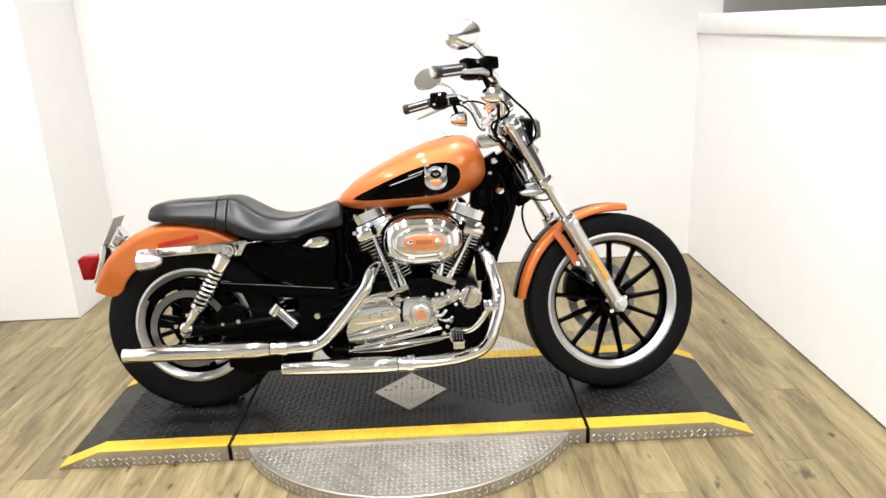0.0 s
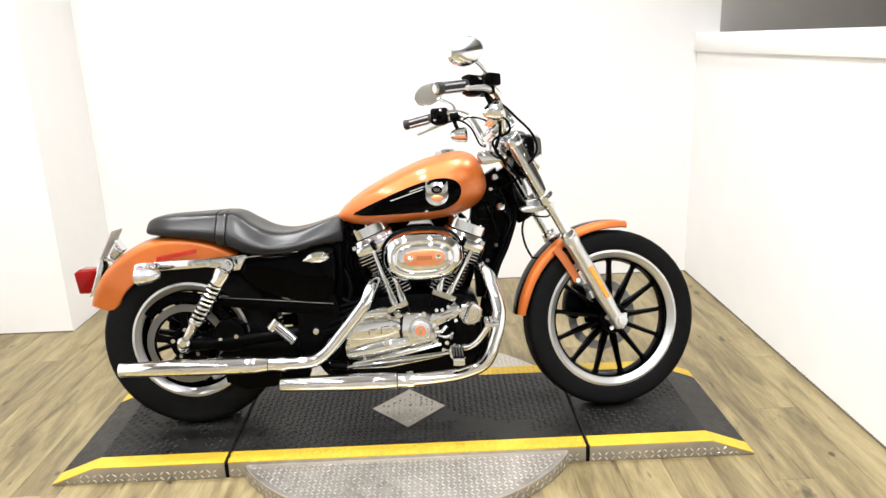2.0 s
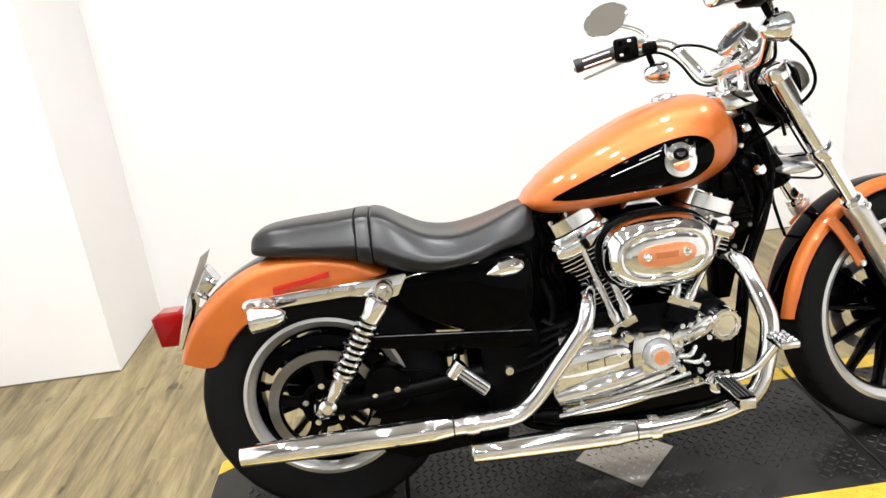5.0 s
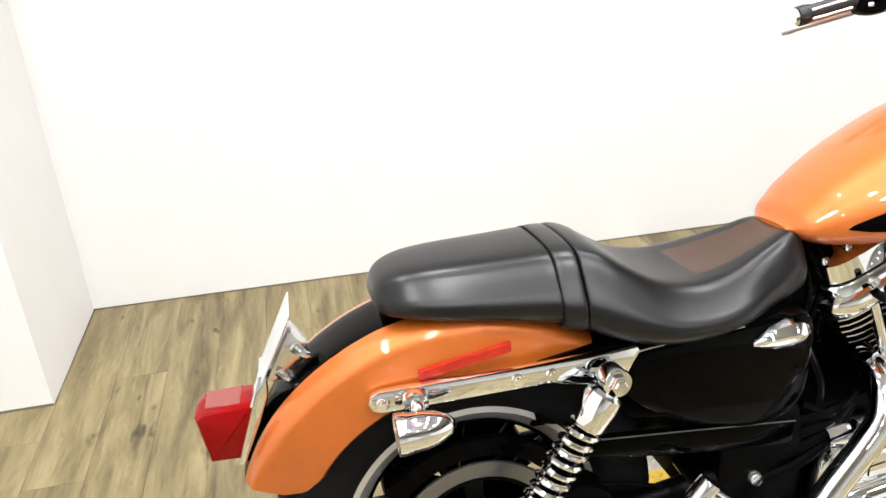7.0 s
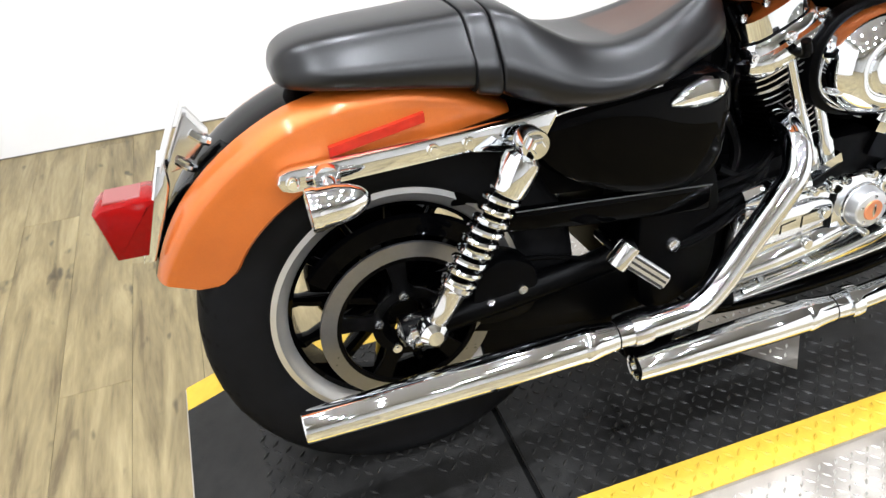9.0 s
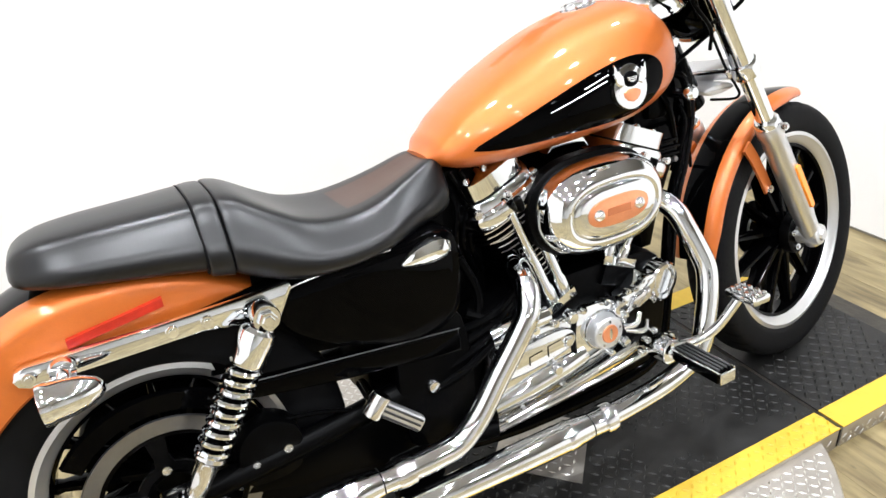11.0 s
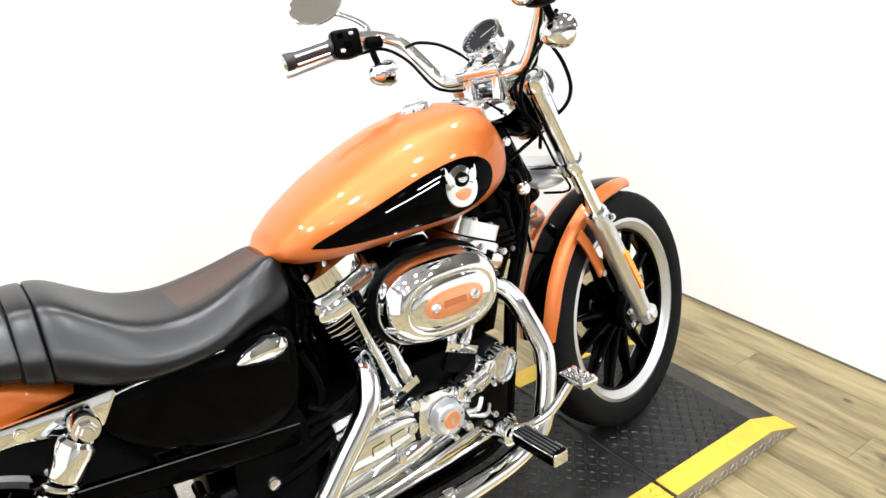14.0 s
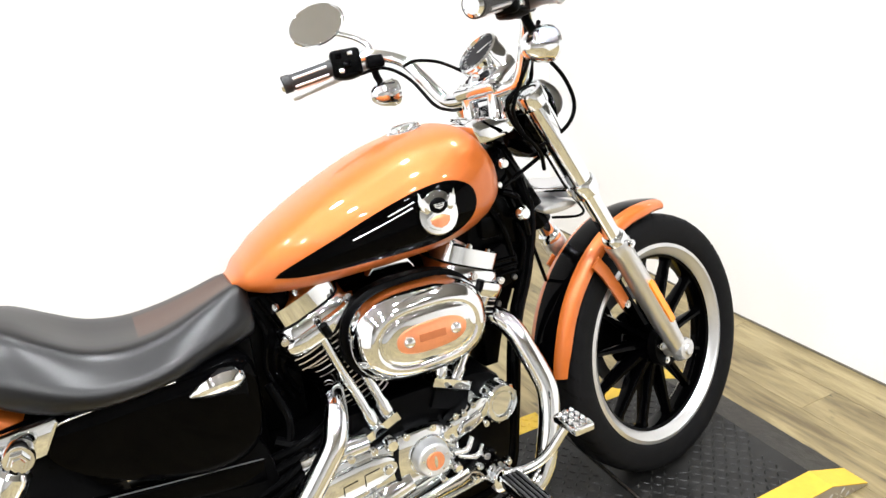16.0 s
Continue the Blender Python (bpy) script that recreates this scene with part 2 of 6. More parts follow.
def lathe(profile, centre=(0, 0, 0), axis=(0, 1, 0), seg=48, squash=(1, 1), uv=False, bm=None):
    """Turns a profile of (radius, way along the axis) about the axis; a radius of 0 closes it."""
    z = Vector(axis).normalized()
    x = Vector((1, 0, 0)) if abs(z.x) < 0.9 else Vector((0, 0, 1))
    x = (x - x.dot(z) * z).normalized()
    y = z.cross(x)
    c = Vector(centre)
    bm = bm or bmesh.new()
    rows = []
    for r, h in profile:
        if r < 1e-6:
            rows.append([bm.verts.new(c + h * z)])
        else:
            rows.append([bm.verts.new(c + h * z + r * (squash[0] * math.cos(2 * math.pi * k / seg) * x + squash[1] * math.sin(2 * math.pi * k / seg) * y)) for k in range(seg)])
    layer = bm.loops.layers.uv.verify() if uv else None
    for i, (a, b) in enumerate(zip(rows, rows[1:])):
        for k in range(seg):
            j = (k + 1) % seg
            if len(a) == 1 and len(b) == 1:
                break
            corner = (a[0], b[j], b[k]) if len(a) == 1 else (a[k], a[j], b[0]) if len(b) == 1 else (a[k], a[j], b[j], b[k])
            face = bm.faces.new(corner)
            if uv and len(corner) == 4:
                for loop, (u, v) in zip(face.loops, ((k, i), (k + 1, i), (k + 1, i + 1), (k, i + 1))):
                    loop[layer].uv = (u / seg, v / (len(rows) - 1))
    return bm


def slab(outline, y0, y1, bevel=0.004, round_to=0, bm=None):
    """An outline of (x, z) drawn out from y0 to y1, with bevelled edges."""
    pts = outline
    if round_to:
        ring = [Vector((x, 0, z)) for x, z in outline]
        n = len(ring)
        pts = []
        for i in range(n):
            a, b, c, d = (ring[(i + k) % n] for k in (-1, 0, 1, 2))
            for k in range(round_to):
                t = k / round_to
                p = 0.5 * ((2 * b) + (c - a) * t + (2 * a - 5 * b + 4 * c - d) * t * t + (3 * b - a - 3 * c + d) * t**3)
                pts.append((p.x, p.z))
    one = bmesh.new()
    face = one.faces.new([one.verts.new((x, y0, z)) for x, z in pts])
    made = bmesh.ops.extrude_face_region(one, geom=[face])
    bmesh.ops.translate(one, vec=(0, y1 - y0, 0), verts=[v for v in made["geom"] if isinstance(v, bmesh.types.BMVert)])
    if bevel:
        rim = [e for e in one.edges if abs(e.verts[0].co.y - e.verts[1].co.y) < 1e-6]
        bmesh.ops.bevel(one, geom=rim, offset=bevel, segments=2, affect="EDGES", profile=0.5)
    return joined(bm, one)


def bolt(place, axis, r=0.008, h=0.006, bm=None):
    return lathe([(0, h), (r * 0.55, h), (r * 0.6, h * 0.7), (r * 0.95, h * 0.7), (r, h * 0.5), (r, -0.004), (0, -0.004)], place, axis, 12, bm=bm)


def setting(name, bm, material, label="", category=""):
    return tagged(link(name, bm, material, None, "", 30), label, category, kind="structure")


# ---- the room ----
RIGHT, BACK, NOOK_X, NOOK_Y, LEFT = 2.36, 4.44, -0.99, 3.865, -1.53
setting("wall_back", box(NOOK_X - 0.12, RIGHT + 0.12, BACK, BACK + 0.12, 0, CEILING), WALL, "plain white painted back wall", "wall")
setting("wall_nook", box(NOOK_X - 0.12, NOOK_X, NOOK_Y, BACK, 0, CEILING), WALL, "short white wall of the step in the corner", "wall")
setting("wall_left", box(LEFT, NOOK_X - 0.12, NOOK_Y, NOOK_Y + 0.12, 0, CEILING), WALL, "white painted wall standing forward of the back wall", "wall")
setting("wall_booth_side", box(LEFT - 0.12, LEFT, 0.2, NOOK_Y + 0.12, 0, CEILING), WALL, "plain white side wall of the display bay", "wall")
setting("wall_right", box(RIGHT, RIGHT + 0.12, -3.5, BACK, 0, 1.262), WALL, "low white partition wall beside the stand", "wall")
setting("trim_cap", box(RIGHT - 0.016, RIGHT + 0.136, -3.5, BACK, 1.262, 1.36, 0.004), WALL, "white cap board along the partition", "trim")
setting("wall_far", box(5.4, 5.52, -3.5, BACK + 0.12, 0, CEILING), FAR_WALL, "far wall beyond the partition, its dimness put into the colour", "wall")
setting("wall_back_far", box(RIGHT + 0.12, 5.4, BACK, BACK + 0.12, 0, CEILING), FAR_WALL, "far wall beyond the partition, its dimness put into the colour", "wall")
setting("wall_front", box(-4.5, 5.52, -3.62, -3.5, 0, CEILING), SHOP_WALL, "plain beige wall behind the camera", "wall")
setting("wall_side", box(-4.62, -4.5, -3.5, NOOK_Y + 0.12, 0, CEILING), SHOP_WALL, "plain beige side wall of the shop", "wall")
setting("ceiling", box(-4.62, 5.52, -3.62, BACK + 0.12, CEILING, CEILING + 0.1), CEIL, "plain ceiling", "ceiling")
FLOOR = setting("floor", box(-4.5, 5.4, -3.5, BACK, -0.1, -0.006), PLANK, "weathered light brown vinyl plank floor", "floor")
for nm, bounds in (("baseboard", (RIGHT - 0.004, RIGHT, 0.0, BACK - 0.004, 0.0, 0.007)), ("baseboard", (NOOK_X, RIGHT - 0.004, BACK - 0.002, BACK, 0.0, 0.004)), ("baseboard", (LEFT + 0.003, NOOK_X, NOOK_Y - 0.003, NOOK_Y, 0, 0.006)), ("baseboard", (LEFT, LEFT + 0.003, 0.2, NOOK_Y - 0.003, 0, 0.006))):
    setting(nm, box(*bounds), BASE_TRIM, "thin dark joint between wall and floor", "trim")

# ---- ceiling lamps ----
def ceiling_lamp():
    lamp = new("ceiling_lamp")
    tagged(lamp, "round white ceiling downlight, switched on", "lamp", "ceiling lamps")
    part("housing", lathe([(0.0, 0.0), (0.085, 0.0), (0.090, -0.02), (0.084, -0.05), (0.074, -0.05), (0.071, -0.03), (0, -0.03)], (0, 0, 0), (0, 0, 1), 32), LAMP_WHITE, lamp)
    part("diffuser", lathe([(0, -0.036), (0.070, -0.036), (0.070, -0.032), (0, -0.032)], (0, 0, 0), (0, 0, 1), 32), LIT, lamp, "glowing white diffuser")
    return lamp


first = ceiling_lamp()
first.matrix_basis = pose(*LAMP_PLACES[0], CEILING)
for x, y in LAMP_PLACES[1:]:
    copy_thing(first, pose(x, y, CEILING))
for x, y in LAMP_PLACES:
    data = bpy.data.lights.new("lamp_light", "AREA")
    data.shape, data.size, data.energy, data.color = "DISK", 0.13, LAMP_WATTS, (1.0, 0.985, 0.970)
    data.spread = radians(140)
    new("lamp_light", data).matrix_basis = pose(x, y, CEILING - 0.06)

# ---- the display stand ----
MID_X, MID_Y, HALF, TOP = 0.757, 2.785, 0.318, 0.060
SEAM_L, SEAM_R = 0.160, 1.357
STAND = new("display_stand")
STAND.location = (MID_X, MID_Y, 0)
tagged(STAND, "black rubber-topped turntable stand with yellow edges and diamond plate skirts", "stand")


def stand_part(name, bm, material, label=""):
    return part(name, bm, material, STAND, label, 30, Matrix.Translation((-MID_X, -MID_Y, 0)))


def deck(x0, x1, ends):
    """A length of the deck from x0 to x1; ends: the ramp's run at its low end and on which side."""
    prof = [(x0, TOP - 0.004), (x1, TOP - 0.004), (x1, 0.0), (x0, 0.0)]
    if ends > 0:
        prof = [(x0, TOP - 0.004), (x1 - ends, TOP - 0.004), (x1, 0.004), (x1, 0), (x0, 0)]
    if ends < 0:
        prof = [(x0, 0.004), (x0 - ends, TOP - 0.004), (x1, TOP - 0.004), (x1, 0), (x0, 0)]
    return slab(prof, MID_Y - HALF, MID_Y + HALF, 0.0015)


def sheet(outline, t=0.003, bm=None):
    """A thin sheet over points (x, y, z) in order, t thick."""
    bm = bm or bmesh.new()
    top = [bm.verts.new((x, y, z + t)) for x, y, z in outline]
    low = [bm.verts.new((x, y, z)) for x, y, z in outline]
    bm.faces.new(top)
    bm.faces.new(low[::-1])
    n = len(top)
    for k in range(n):
        bm.faces.new((top[k], top[(k + 1) % n], low[(k + 1) % n], low[k]))
    return bm


RAMP, LEFT_END, RIGHT_END, GAP = 0.145, -0.418, 1.918, 0.013
TAPE = 0.066
Z = TOP - 0.004
for x0, x1, ends in ((LEFT_END, SEAM_L - GAP / 2, -RAMP), (SEAM_L + GAP / 2, SEAM_R - GAP / 2, 0), (SEAM_R + GAP / 2, RIGHT_END, RAMP)):
    stand_part("deck", deck(x0, x1, ends), STEEL, "diamond plate deck section with upright skirt")
    a, b = (x0 - ends, x1) if ends < 0 else (x0, x1 - ends)
    y0, y1 = MID_Y - HALF, MID_Y + HALF
    stand_part("mat", sheet([(a, y0 + TAPE, Z), (b, y0 + TAPE, Z), (b, y1 - TAPE, Z), (a, y1 - TAPE, Z)]), MAT_RUBBER, "worn black rubber mat with raised tread")
    for near, far in ((y0, y0 + TAPE), (y1 - TAPE, y1)):
        stand_part("edge_strip", sheet([(a, near, Z), (b, near, Z), (b, far, Z), (a, far, Z)]), YELLOW, "yellow safety strip")
    if ends:
        low, high = (x1 - 0.003, b) if ends > 0 else (x0 + 0.003, a)
        stand_part("ramp_mat", sheet([(high, y0 + TAPE, Z), (low, y0 + TAPE, 0.004), (low, y1 - TAPE, 0.004), (high, y1 - TAPE, Z)]), MAT_RUBBER, "sloping black rubber ramp")
        for near, far in ((y0, y0 + TAPE), (y1 - TAPE, y1)):
            stand_part("edge_strip", sheet([(high, near, Z), (low, near, 0.004), (low, far, 0.004), (high, far, Z)]), YELLOW, "yellow safety strip")
for x in (SEAM_L, SEAM_R):
    stand_part("gap_filler", box(x - GAP / 2, x + GAP / 2, MID_Y - HALF + 0.004, MID_Y + HALF - 0.004, 0.0, TOP - 0.012), SEAM, "dark gap between the sections")
stand_part("turntable", lathe([(0, 0.046), (0.622, 0.046), (0.625, 0.043), (0.625, 0.0), (0, 0.0)], (MID_X, MID_Y, 0), (0, 0, 1), 96), STEEL, "round diamond plate turntable")
stand_part("emblem_plate", sheet([(MID_X - 0.135, MID_Y, TOP), (MID_X, MID_Y - 0.145, TOP), (MID_X + 0.135, MID_Y, TOP), (MID_X, MID_Y + 0.145, TOP)], 0.002), STEEL, "diamond-shaped steel plate inlay")


def lozenge(bm, x, y, z, turn, long=0.011, wide=0.0035, high=0.0016):
    c, s = math.cos(turn), math.sin(turn)
    ring = [bm.verts.new((x + c * u - s * v, y + s * u + c * v, z)) for u, v in ((long, 0), (0, wide), (-long, 0), (0, -wide))]
    tops = [bm.verts.new((x + c * u, y + s * u, z + high)) for u in (long * 0.55, -long * 0.55)]
    bm.faces.new((ring[0], ring[1], tops[0]))
    bm.faces.new((ring[1], ring[2], tops[1], tops[0]))
    bm.faces.new((ring[2], ring[3], tops[1]))
    bm.faces.new((ring[3], ring[0], tops[0], tops[1]))


def tread(inside, z, x0, x1, y0, y1, pitch=0.03, long=0.011, wide=0.0035, high=0.0016):
    bm = bmesh.new()
    for i in range(int((x1 - x0) / pitch) + 1):
        for j in range(int((y1 - y0) / pitch) + 1):
            x, y = x0 + i * pitch, y0 + j * pitch
            if inside(x, y):
                lozenge(bm, x, y, z, math.radians(45 if (i + j) % 2 else -45), long, wide, high)
    return bm


def in_disc(x, y):
    return math.hypot(x - MID_X, y - MID_Y) < 0.61 and abs(y - MID_Y) > HALF + 0.008


def in_mat(x, y):
    clear = abs(x - MID_X) / 0.15 + abs(y - MID_Y) / 0.16 > 1
    worn = noise.noise(Vector((x * 3.1, y * 4.3, 7.7))) + 0.5 * noise.noise(Vector((x * 11, y * 13, 2.1))) > 0.24
    return clear and not worn and min(abs(x - SEAM_L), abs(x - SEAM_R)) > 0.014


def skirt_tread(x0, x1, y, slope0, slope1):
    """Raised bars on an upright skirt; slope0 and slope1: the runs of the ramps at its ends."""
    bm = bmesh.new()
    n = int((x1 - x0) / 0.022)
    for i in range(n):
        x = x0 + 0.011 + i * 0.022
        high = min(1.0, (x - x0) / slope0 if slope0 else 1.0, (x1 - x) / slope1 if slope1 else 1.0) * (TOP - 0.006)
        for j in range(3):
            z = 0.010 + 0.018 * j
            if z + 0.008 < high:
                lozenge(bm, x, z, 0.0, radians(45 if (i + j) % 2 else -45), 0.0095, 0.0032, 0.0018)
    bm.transform(Matrix(((1, 0, 0, 0), (0, 0, -1, y), (0, 1, 0, 0), (0, 0, 0, 1))))
    return bm


for x0, x1, a, b in ((LEFT_END, SEAM_L - GAP / 2, RAMP, 0), (SEAM_L + GAP / 2, SEAM_R - GAP / 2, 0, 0), (SEAM_R + GAP / 2, RIGHT_END, 0, RAMP)):
    tagged(stand_part("skirt_tread", skirt_tread(x0, x1, MID_Y - HALF, a, b), TREAD_STEEL), kind="stuff")
rim_tread = bmesh.new()
for i in range(176):
    one = bmesh.new()
    for j in range(2):
        lozenge(one, 0.0, 0.012 + 0.018 * j, 0.0, radians(45 if (i + j) % 2 else -45), 0.0095, 0.0032, 0.0018)
    one.transform(Matrix(((1, 0, 0, 0), (0, 0, -1, -0.625), (0, 1, 0, 0), (0, 0, 0, 1))))
    one.transform(Matrix.Translation((MID_X, MID_Y, 0)) @ Matrix.Rotation(2 * math.pi * i / 176, 4, "Z"))
    joined(rim_tread, one)
tagged(stand_part("rim_tread", rim_tread, TREAD_STEEL), kind="stuff")
for y in (MID_Y - HALF + 0.006, MID_Y + HALF - TAPE + 0.006):
    tagged(stand_part("strip_tread", tread(lambda x, y: True, TOP - 0.0005, SEAM_L + 0.01, SEAM_R - 0.01, y, y + TAPE - 0.012, 0.021, 0.010, 0.0036, 0.0022), YELLOW), kind="stuff")
tagged(stand_part("inlay_tread", tread(lambda x, y: abs(x - MID_X) / 0.135 + abs(y - MID_Y) / 0.145 < 0.88, TOP + 0.0018, MID_X - 0.135, MID_X + 0.135, MID_Y - 0.145, MID_Y + 0.145, 0.020, 0.009, 0.003, 0.0018), TREAD_STEEL), kind="stuff")
tagged(stand_part("disc_tread", tread(in_disc, 0.046, MID_X - 0.62, MID_X + 0.62, MID_Y - 0.62, MID_Y + 0.62, 0.0175, 0.0085, 0.0026, 0.0017), TREAD_STEEL), kind="stuff")
tagged(stand_part("mat_tread", tread(in_mat, TOP - 0.001, LEFT_END + RAMP, RIGHT_END - RAMP, MID_Y - HALF + TAPE + 0.01, MID_Y + HALF - TAPE - 0.01, 0.021, 0.010, 0.0036, 0.0024), MAT_RUBBER), kind="stuff")

# ---- the motorcycle: x forward from the rear axle, y to its left, z up from the deck ----
BIKE = new("motorcycle")
tagged(BIKE, "copper and black cruiser motorcycle with chrome engine, leaning on its stand", "motorcycle")
BIKE.matrix_basis = pose(0.0, MID_Y - 0.005, TOP - 0.002, -7.0, 0, 0)
REAR, FRONT, R_REAR, R_FRONT = Vector((0.0, 0, 0.313)), Vector((1.505, 0, 0.318)), 0.313, 0.319
RAKE = radians(29.6)
HEAD = FRONT - 0.05 * Vector((math.cos(RAKE), 0, math.sin(RAKE)))
UPWARD = Vector((-math.sin(RAKE), 0, math.cos(RAKE)))
STEER = Matrix.Translation(HEAD) @ Matrix.Rotation(radians(12.0), 4, UPWARD) @ Matrix.Translation(-HEAD)
BAR_STEER = Matrix.Translation(HEAD) @ Matrix.Rotation(radians(12.0), 4, UPWARD) @ Matrix.Translation(-HEAD) @ Matrix.Translation((1.06, 0, 1.0)) @ Matrix.Rotation(radians(-2.4), 4, "X") @ Matrix.Translation((-1.06, 0, -1.0))


def bike(name, bm, material, label="", parent=None, steer=False, sharp=38):
    return part(name, bm, material, parent or BIKE, label, sharp, BAR_STEER if steer == "bar" else STEER if steer else None)


# -- wheels --
def tyre_profile(radius, half, bead):
    pts = []
    for k in range(25):
        a = -1 + 2 * k / 24
        w = half * math.sin(a * math.pi / 2) if abs(a) < 2 else 0
        pts.append((radius - (radius - bead) * 0.42 * abs(a) ** 3.2, w))
    side = [(bead + (radius - bead) * 0.30, half * 0.985), (bead + (radius - bead) * 0.12, half * 0.88), (bead, half * 0.74), (bead - 0.006, half * 0.6)]
    return [(r, -h) for r, h in side[::-1]] + pts + side


def wheel(name, centre, radius, half, bead, spokes, steer, label):
    hub = bike(name, lathe([(0, -0.055), (0.026, -0.055), (0.032, -0.05), (0.034, -0.03), (0.03, -0.02), (0.03, 0.02), (0.034, 0.03), (0.032, 0.05), (0, 0.055)], centre, (0, 1, 0), 32), SATIN, label, None, steer)
    tyre = bike("tyre", lathe(tyre_profile(radius, half, bead), centre, (0, 1, 0), 120), RUBBER, "black road tyre", hub, steer)
    w = half * 0.72
    for e in (-1, 1):
        lip = [(bead + 0.004, e * w), (bead + 0.006, e * (w + 0.006)), (bead - 0.003, e * (w + 0.008)), (bead - 0.010, e * (w + 0.001)), (bead - 0.019, e * (w - 0.003)), (bead - 0.023, e * (w - 0.010)), (bead - 0.018, e * (w - 0.014)), (bead + 0.004, e * w)]
        bike("rim_lip", lathe(lip, centre, (0, 1, 0), 96), RIM, "machined silver rim edge", hub, steer)
    barrel = [(bead - 0.020, -w + 0.008), (bead - 0.030, -w + 0.013), (bead - 0.036, 0), (bead - 0.030, w - 0.013), (bead - 0.020, w - 0.008), (bead - 0.012, 0), (bead - 0.020, -w + 0.008)]
    bike("rim", lathe(barrel, centre, (0, 1, 0), 96), BLACK, "black rim barrel", hub, steer)
    for k in range(spokes):
        a = 2 * math.pi * (k + 0.15) / spokes
        d, n = Vector((math.cos(a), 0, math.sin(a))), Vector((-math.sin(a), 0, math.cos(a)))
        rings = []
        for r, wide, deep in ((0.028, 0.014, 0.032), (0.07, 0.011, 0.024), (0.14, 0.0085, 0.018), (bead - 0.045, 0.0075, 0.014), (bead - 0.030, 0.012, 0.016)):
            rings.append([Vector(centre) + d * r + n * wide * u + Vector((0, deep * v, 0)) for u, v in ((-1, -0.5), (-0.5, -1), (0.5, -1), (1, -0.5), (1, 0.5), (0.5, 1), (-0.5, 1), (-1, 0.5))])
        bike("spoke", loft(rings), BLACK, "", hub, steer)
    return hub, tyre


def tread_blocks(hub, centre, radius, half, steer, count, bead):
    """Slanting grooves across the shoulders, as dark sunk bars."""
    bm = bmesh.new()
    for k in range(count):
        for side in (-1, 1):
            a0 = 2 * math.pi * (k + (0.5 if side > 0 else 0)) / count
            pts = []
            for j in range(6):
                s = 0.18 + 0.80 * j / 5
                h = side * half * math.sin(s * math.pi / 2)
                r = radius - (radius - bead) * 0.42 * s**3.2 + 0.0006
                a = a0 + 0.11 * j / 5
                pts.append((a, r, h))
            rows = []
            for i, (a, r, h) in enumerate(pts):
                w = 0.015 * (0.35 + 0.65 * math.sin(math.pi * (i + 0.5) / 6))
                rows.append([bm.verts.new(Vector(centre) + Vector((r * math.cos(a + e * w), h, r * math.sin(a + e * w)))) for e in (-1, 1)])
            for p, q in zip(rows, rows[1:]):
                bm.faces.new((p[0], p[1], q[1], q[0]))
    bike("tread_groove", bm, SEAM, "slanting tread grooves", hub, steer)["kind"] = "stuff"


FW, _ = wheel("front_wheel", FRONT, R_FRONT, 0.050, 0.2415, 13, True, "thirteen-spoke black cast front wheel")
tread_blocks(FW, FRONT, R_FRONT, 0.050, True, 44, 0.2415)
RW, _ = wheel("rear_wheel", REAR, R_REAR, 0.072, 0.2035, 13, False, "thirteen-spoke black cast rear wheel")
tread_blocks(RW, REAR, R_REAR, 0.072, False, 36, 0.2035)
for k in range(5):
    a = 2 * math.pi * (k + 0.3) / 5
    bike("hub_bolt", bolt(FRONT + Vector((0.036 * math.cos(a), -0.062, 0.036 * math.sin(a))), (0, -1, 0), 0.0085, 0.012), CHROME, "", FW, True)
bike("hub_cover", lathe([(0.0, -0.062), (0.05, -0.062), (0.052, -0.055), (0.052, -0.04), (0, -0.04)], FRONT, (0, 1, 0), 32), SATIN, "", FW, True)
bike("brake_disc", lathe([(0.100, 0.062), (0.132, 0.062), (0.132, 0.067), (0.100, 0.067), (0.100, 0.062)], FRONT, (0, 1, 0), 64), DISC, "steel front brake disc", FW, True)
bike("disc_carrier", lathe([(0.03, 0.058), (0.07, 0.06), (0.07, 0.064), (0.03, 0.068)], FRONT, (0, 1, 0), 32), SATIN, "", FW, True)
bike("brake_disc", lathe([(0.114, -0.103), (0.1395, -0.103), (0.1405, -0.101), (0.1405, -0.098), (0.114, -0.098), (0.114, -0.103)], REAR, (0, 1, 0), 72), DISC, "steel rear brake disc", RW)
bike("disc_carrier", lathe([(0.03, -0.085), (0.045, -0.101), (0.060, -0.100), (0.060, -0.094), (0.03, -0.08)], REAR, (0, 1, 0), 32), SATIN, "", RW)
bike("disc_edge", lathe([(0.108, -0.1015), (0.1155, -0.1035), (0.1155, -0.097), (0.108, -0.097), (0.108, -0.1015)], REAR, (0, 1, 0), 72), SATIN, "black inner ring of the disc", RW)
for k in range(5):
    a = 2 * math.pi * k / 5 + 0.4
    d, n = Vector((math.cos(a), 0, math.sin(a))), Vector((-math.sin(a), 0, math.cos(a)))
    bike("carrier_arm", loft([[REAR + d * r + n * (w * u) + Vector((0, -0.0975 + 0.003 * v, 0)) for u, v in ((-1, -1), (1, -1), (1, 1), (-1, 1))] for r, w in ((0.045, 0.018), (0.075, 0.012), (0.110, 0.016))]), SATIN, "", RW)
for k in range(5):
    a = 2 * math.pi * k / 5 + 0.4
    bike("disc_bolt", bolt(REAR + Vector((0.05 * math.cos(a), -0.101, 0.05 * math.sin(a))), (0, -1, 0), 0.008, 0.006), DULL_CHROME, "", RW)
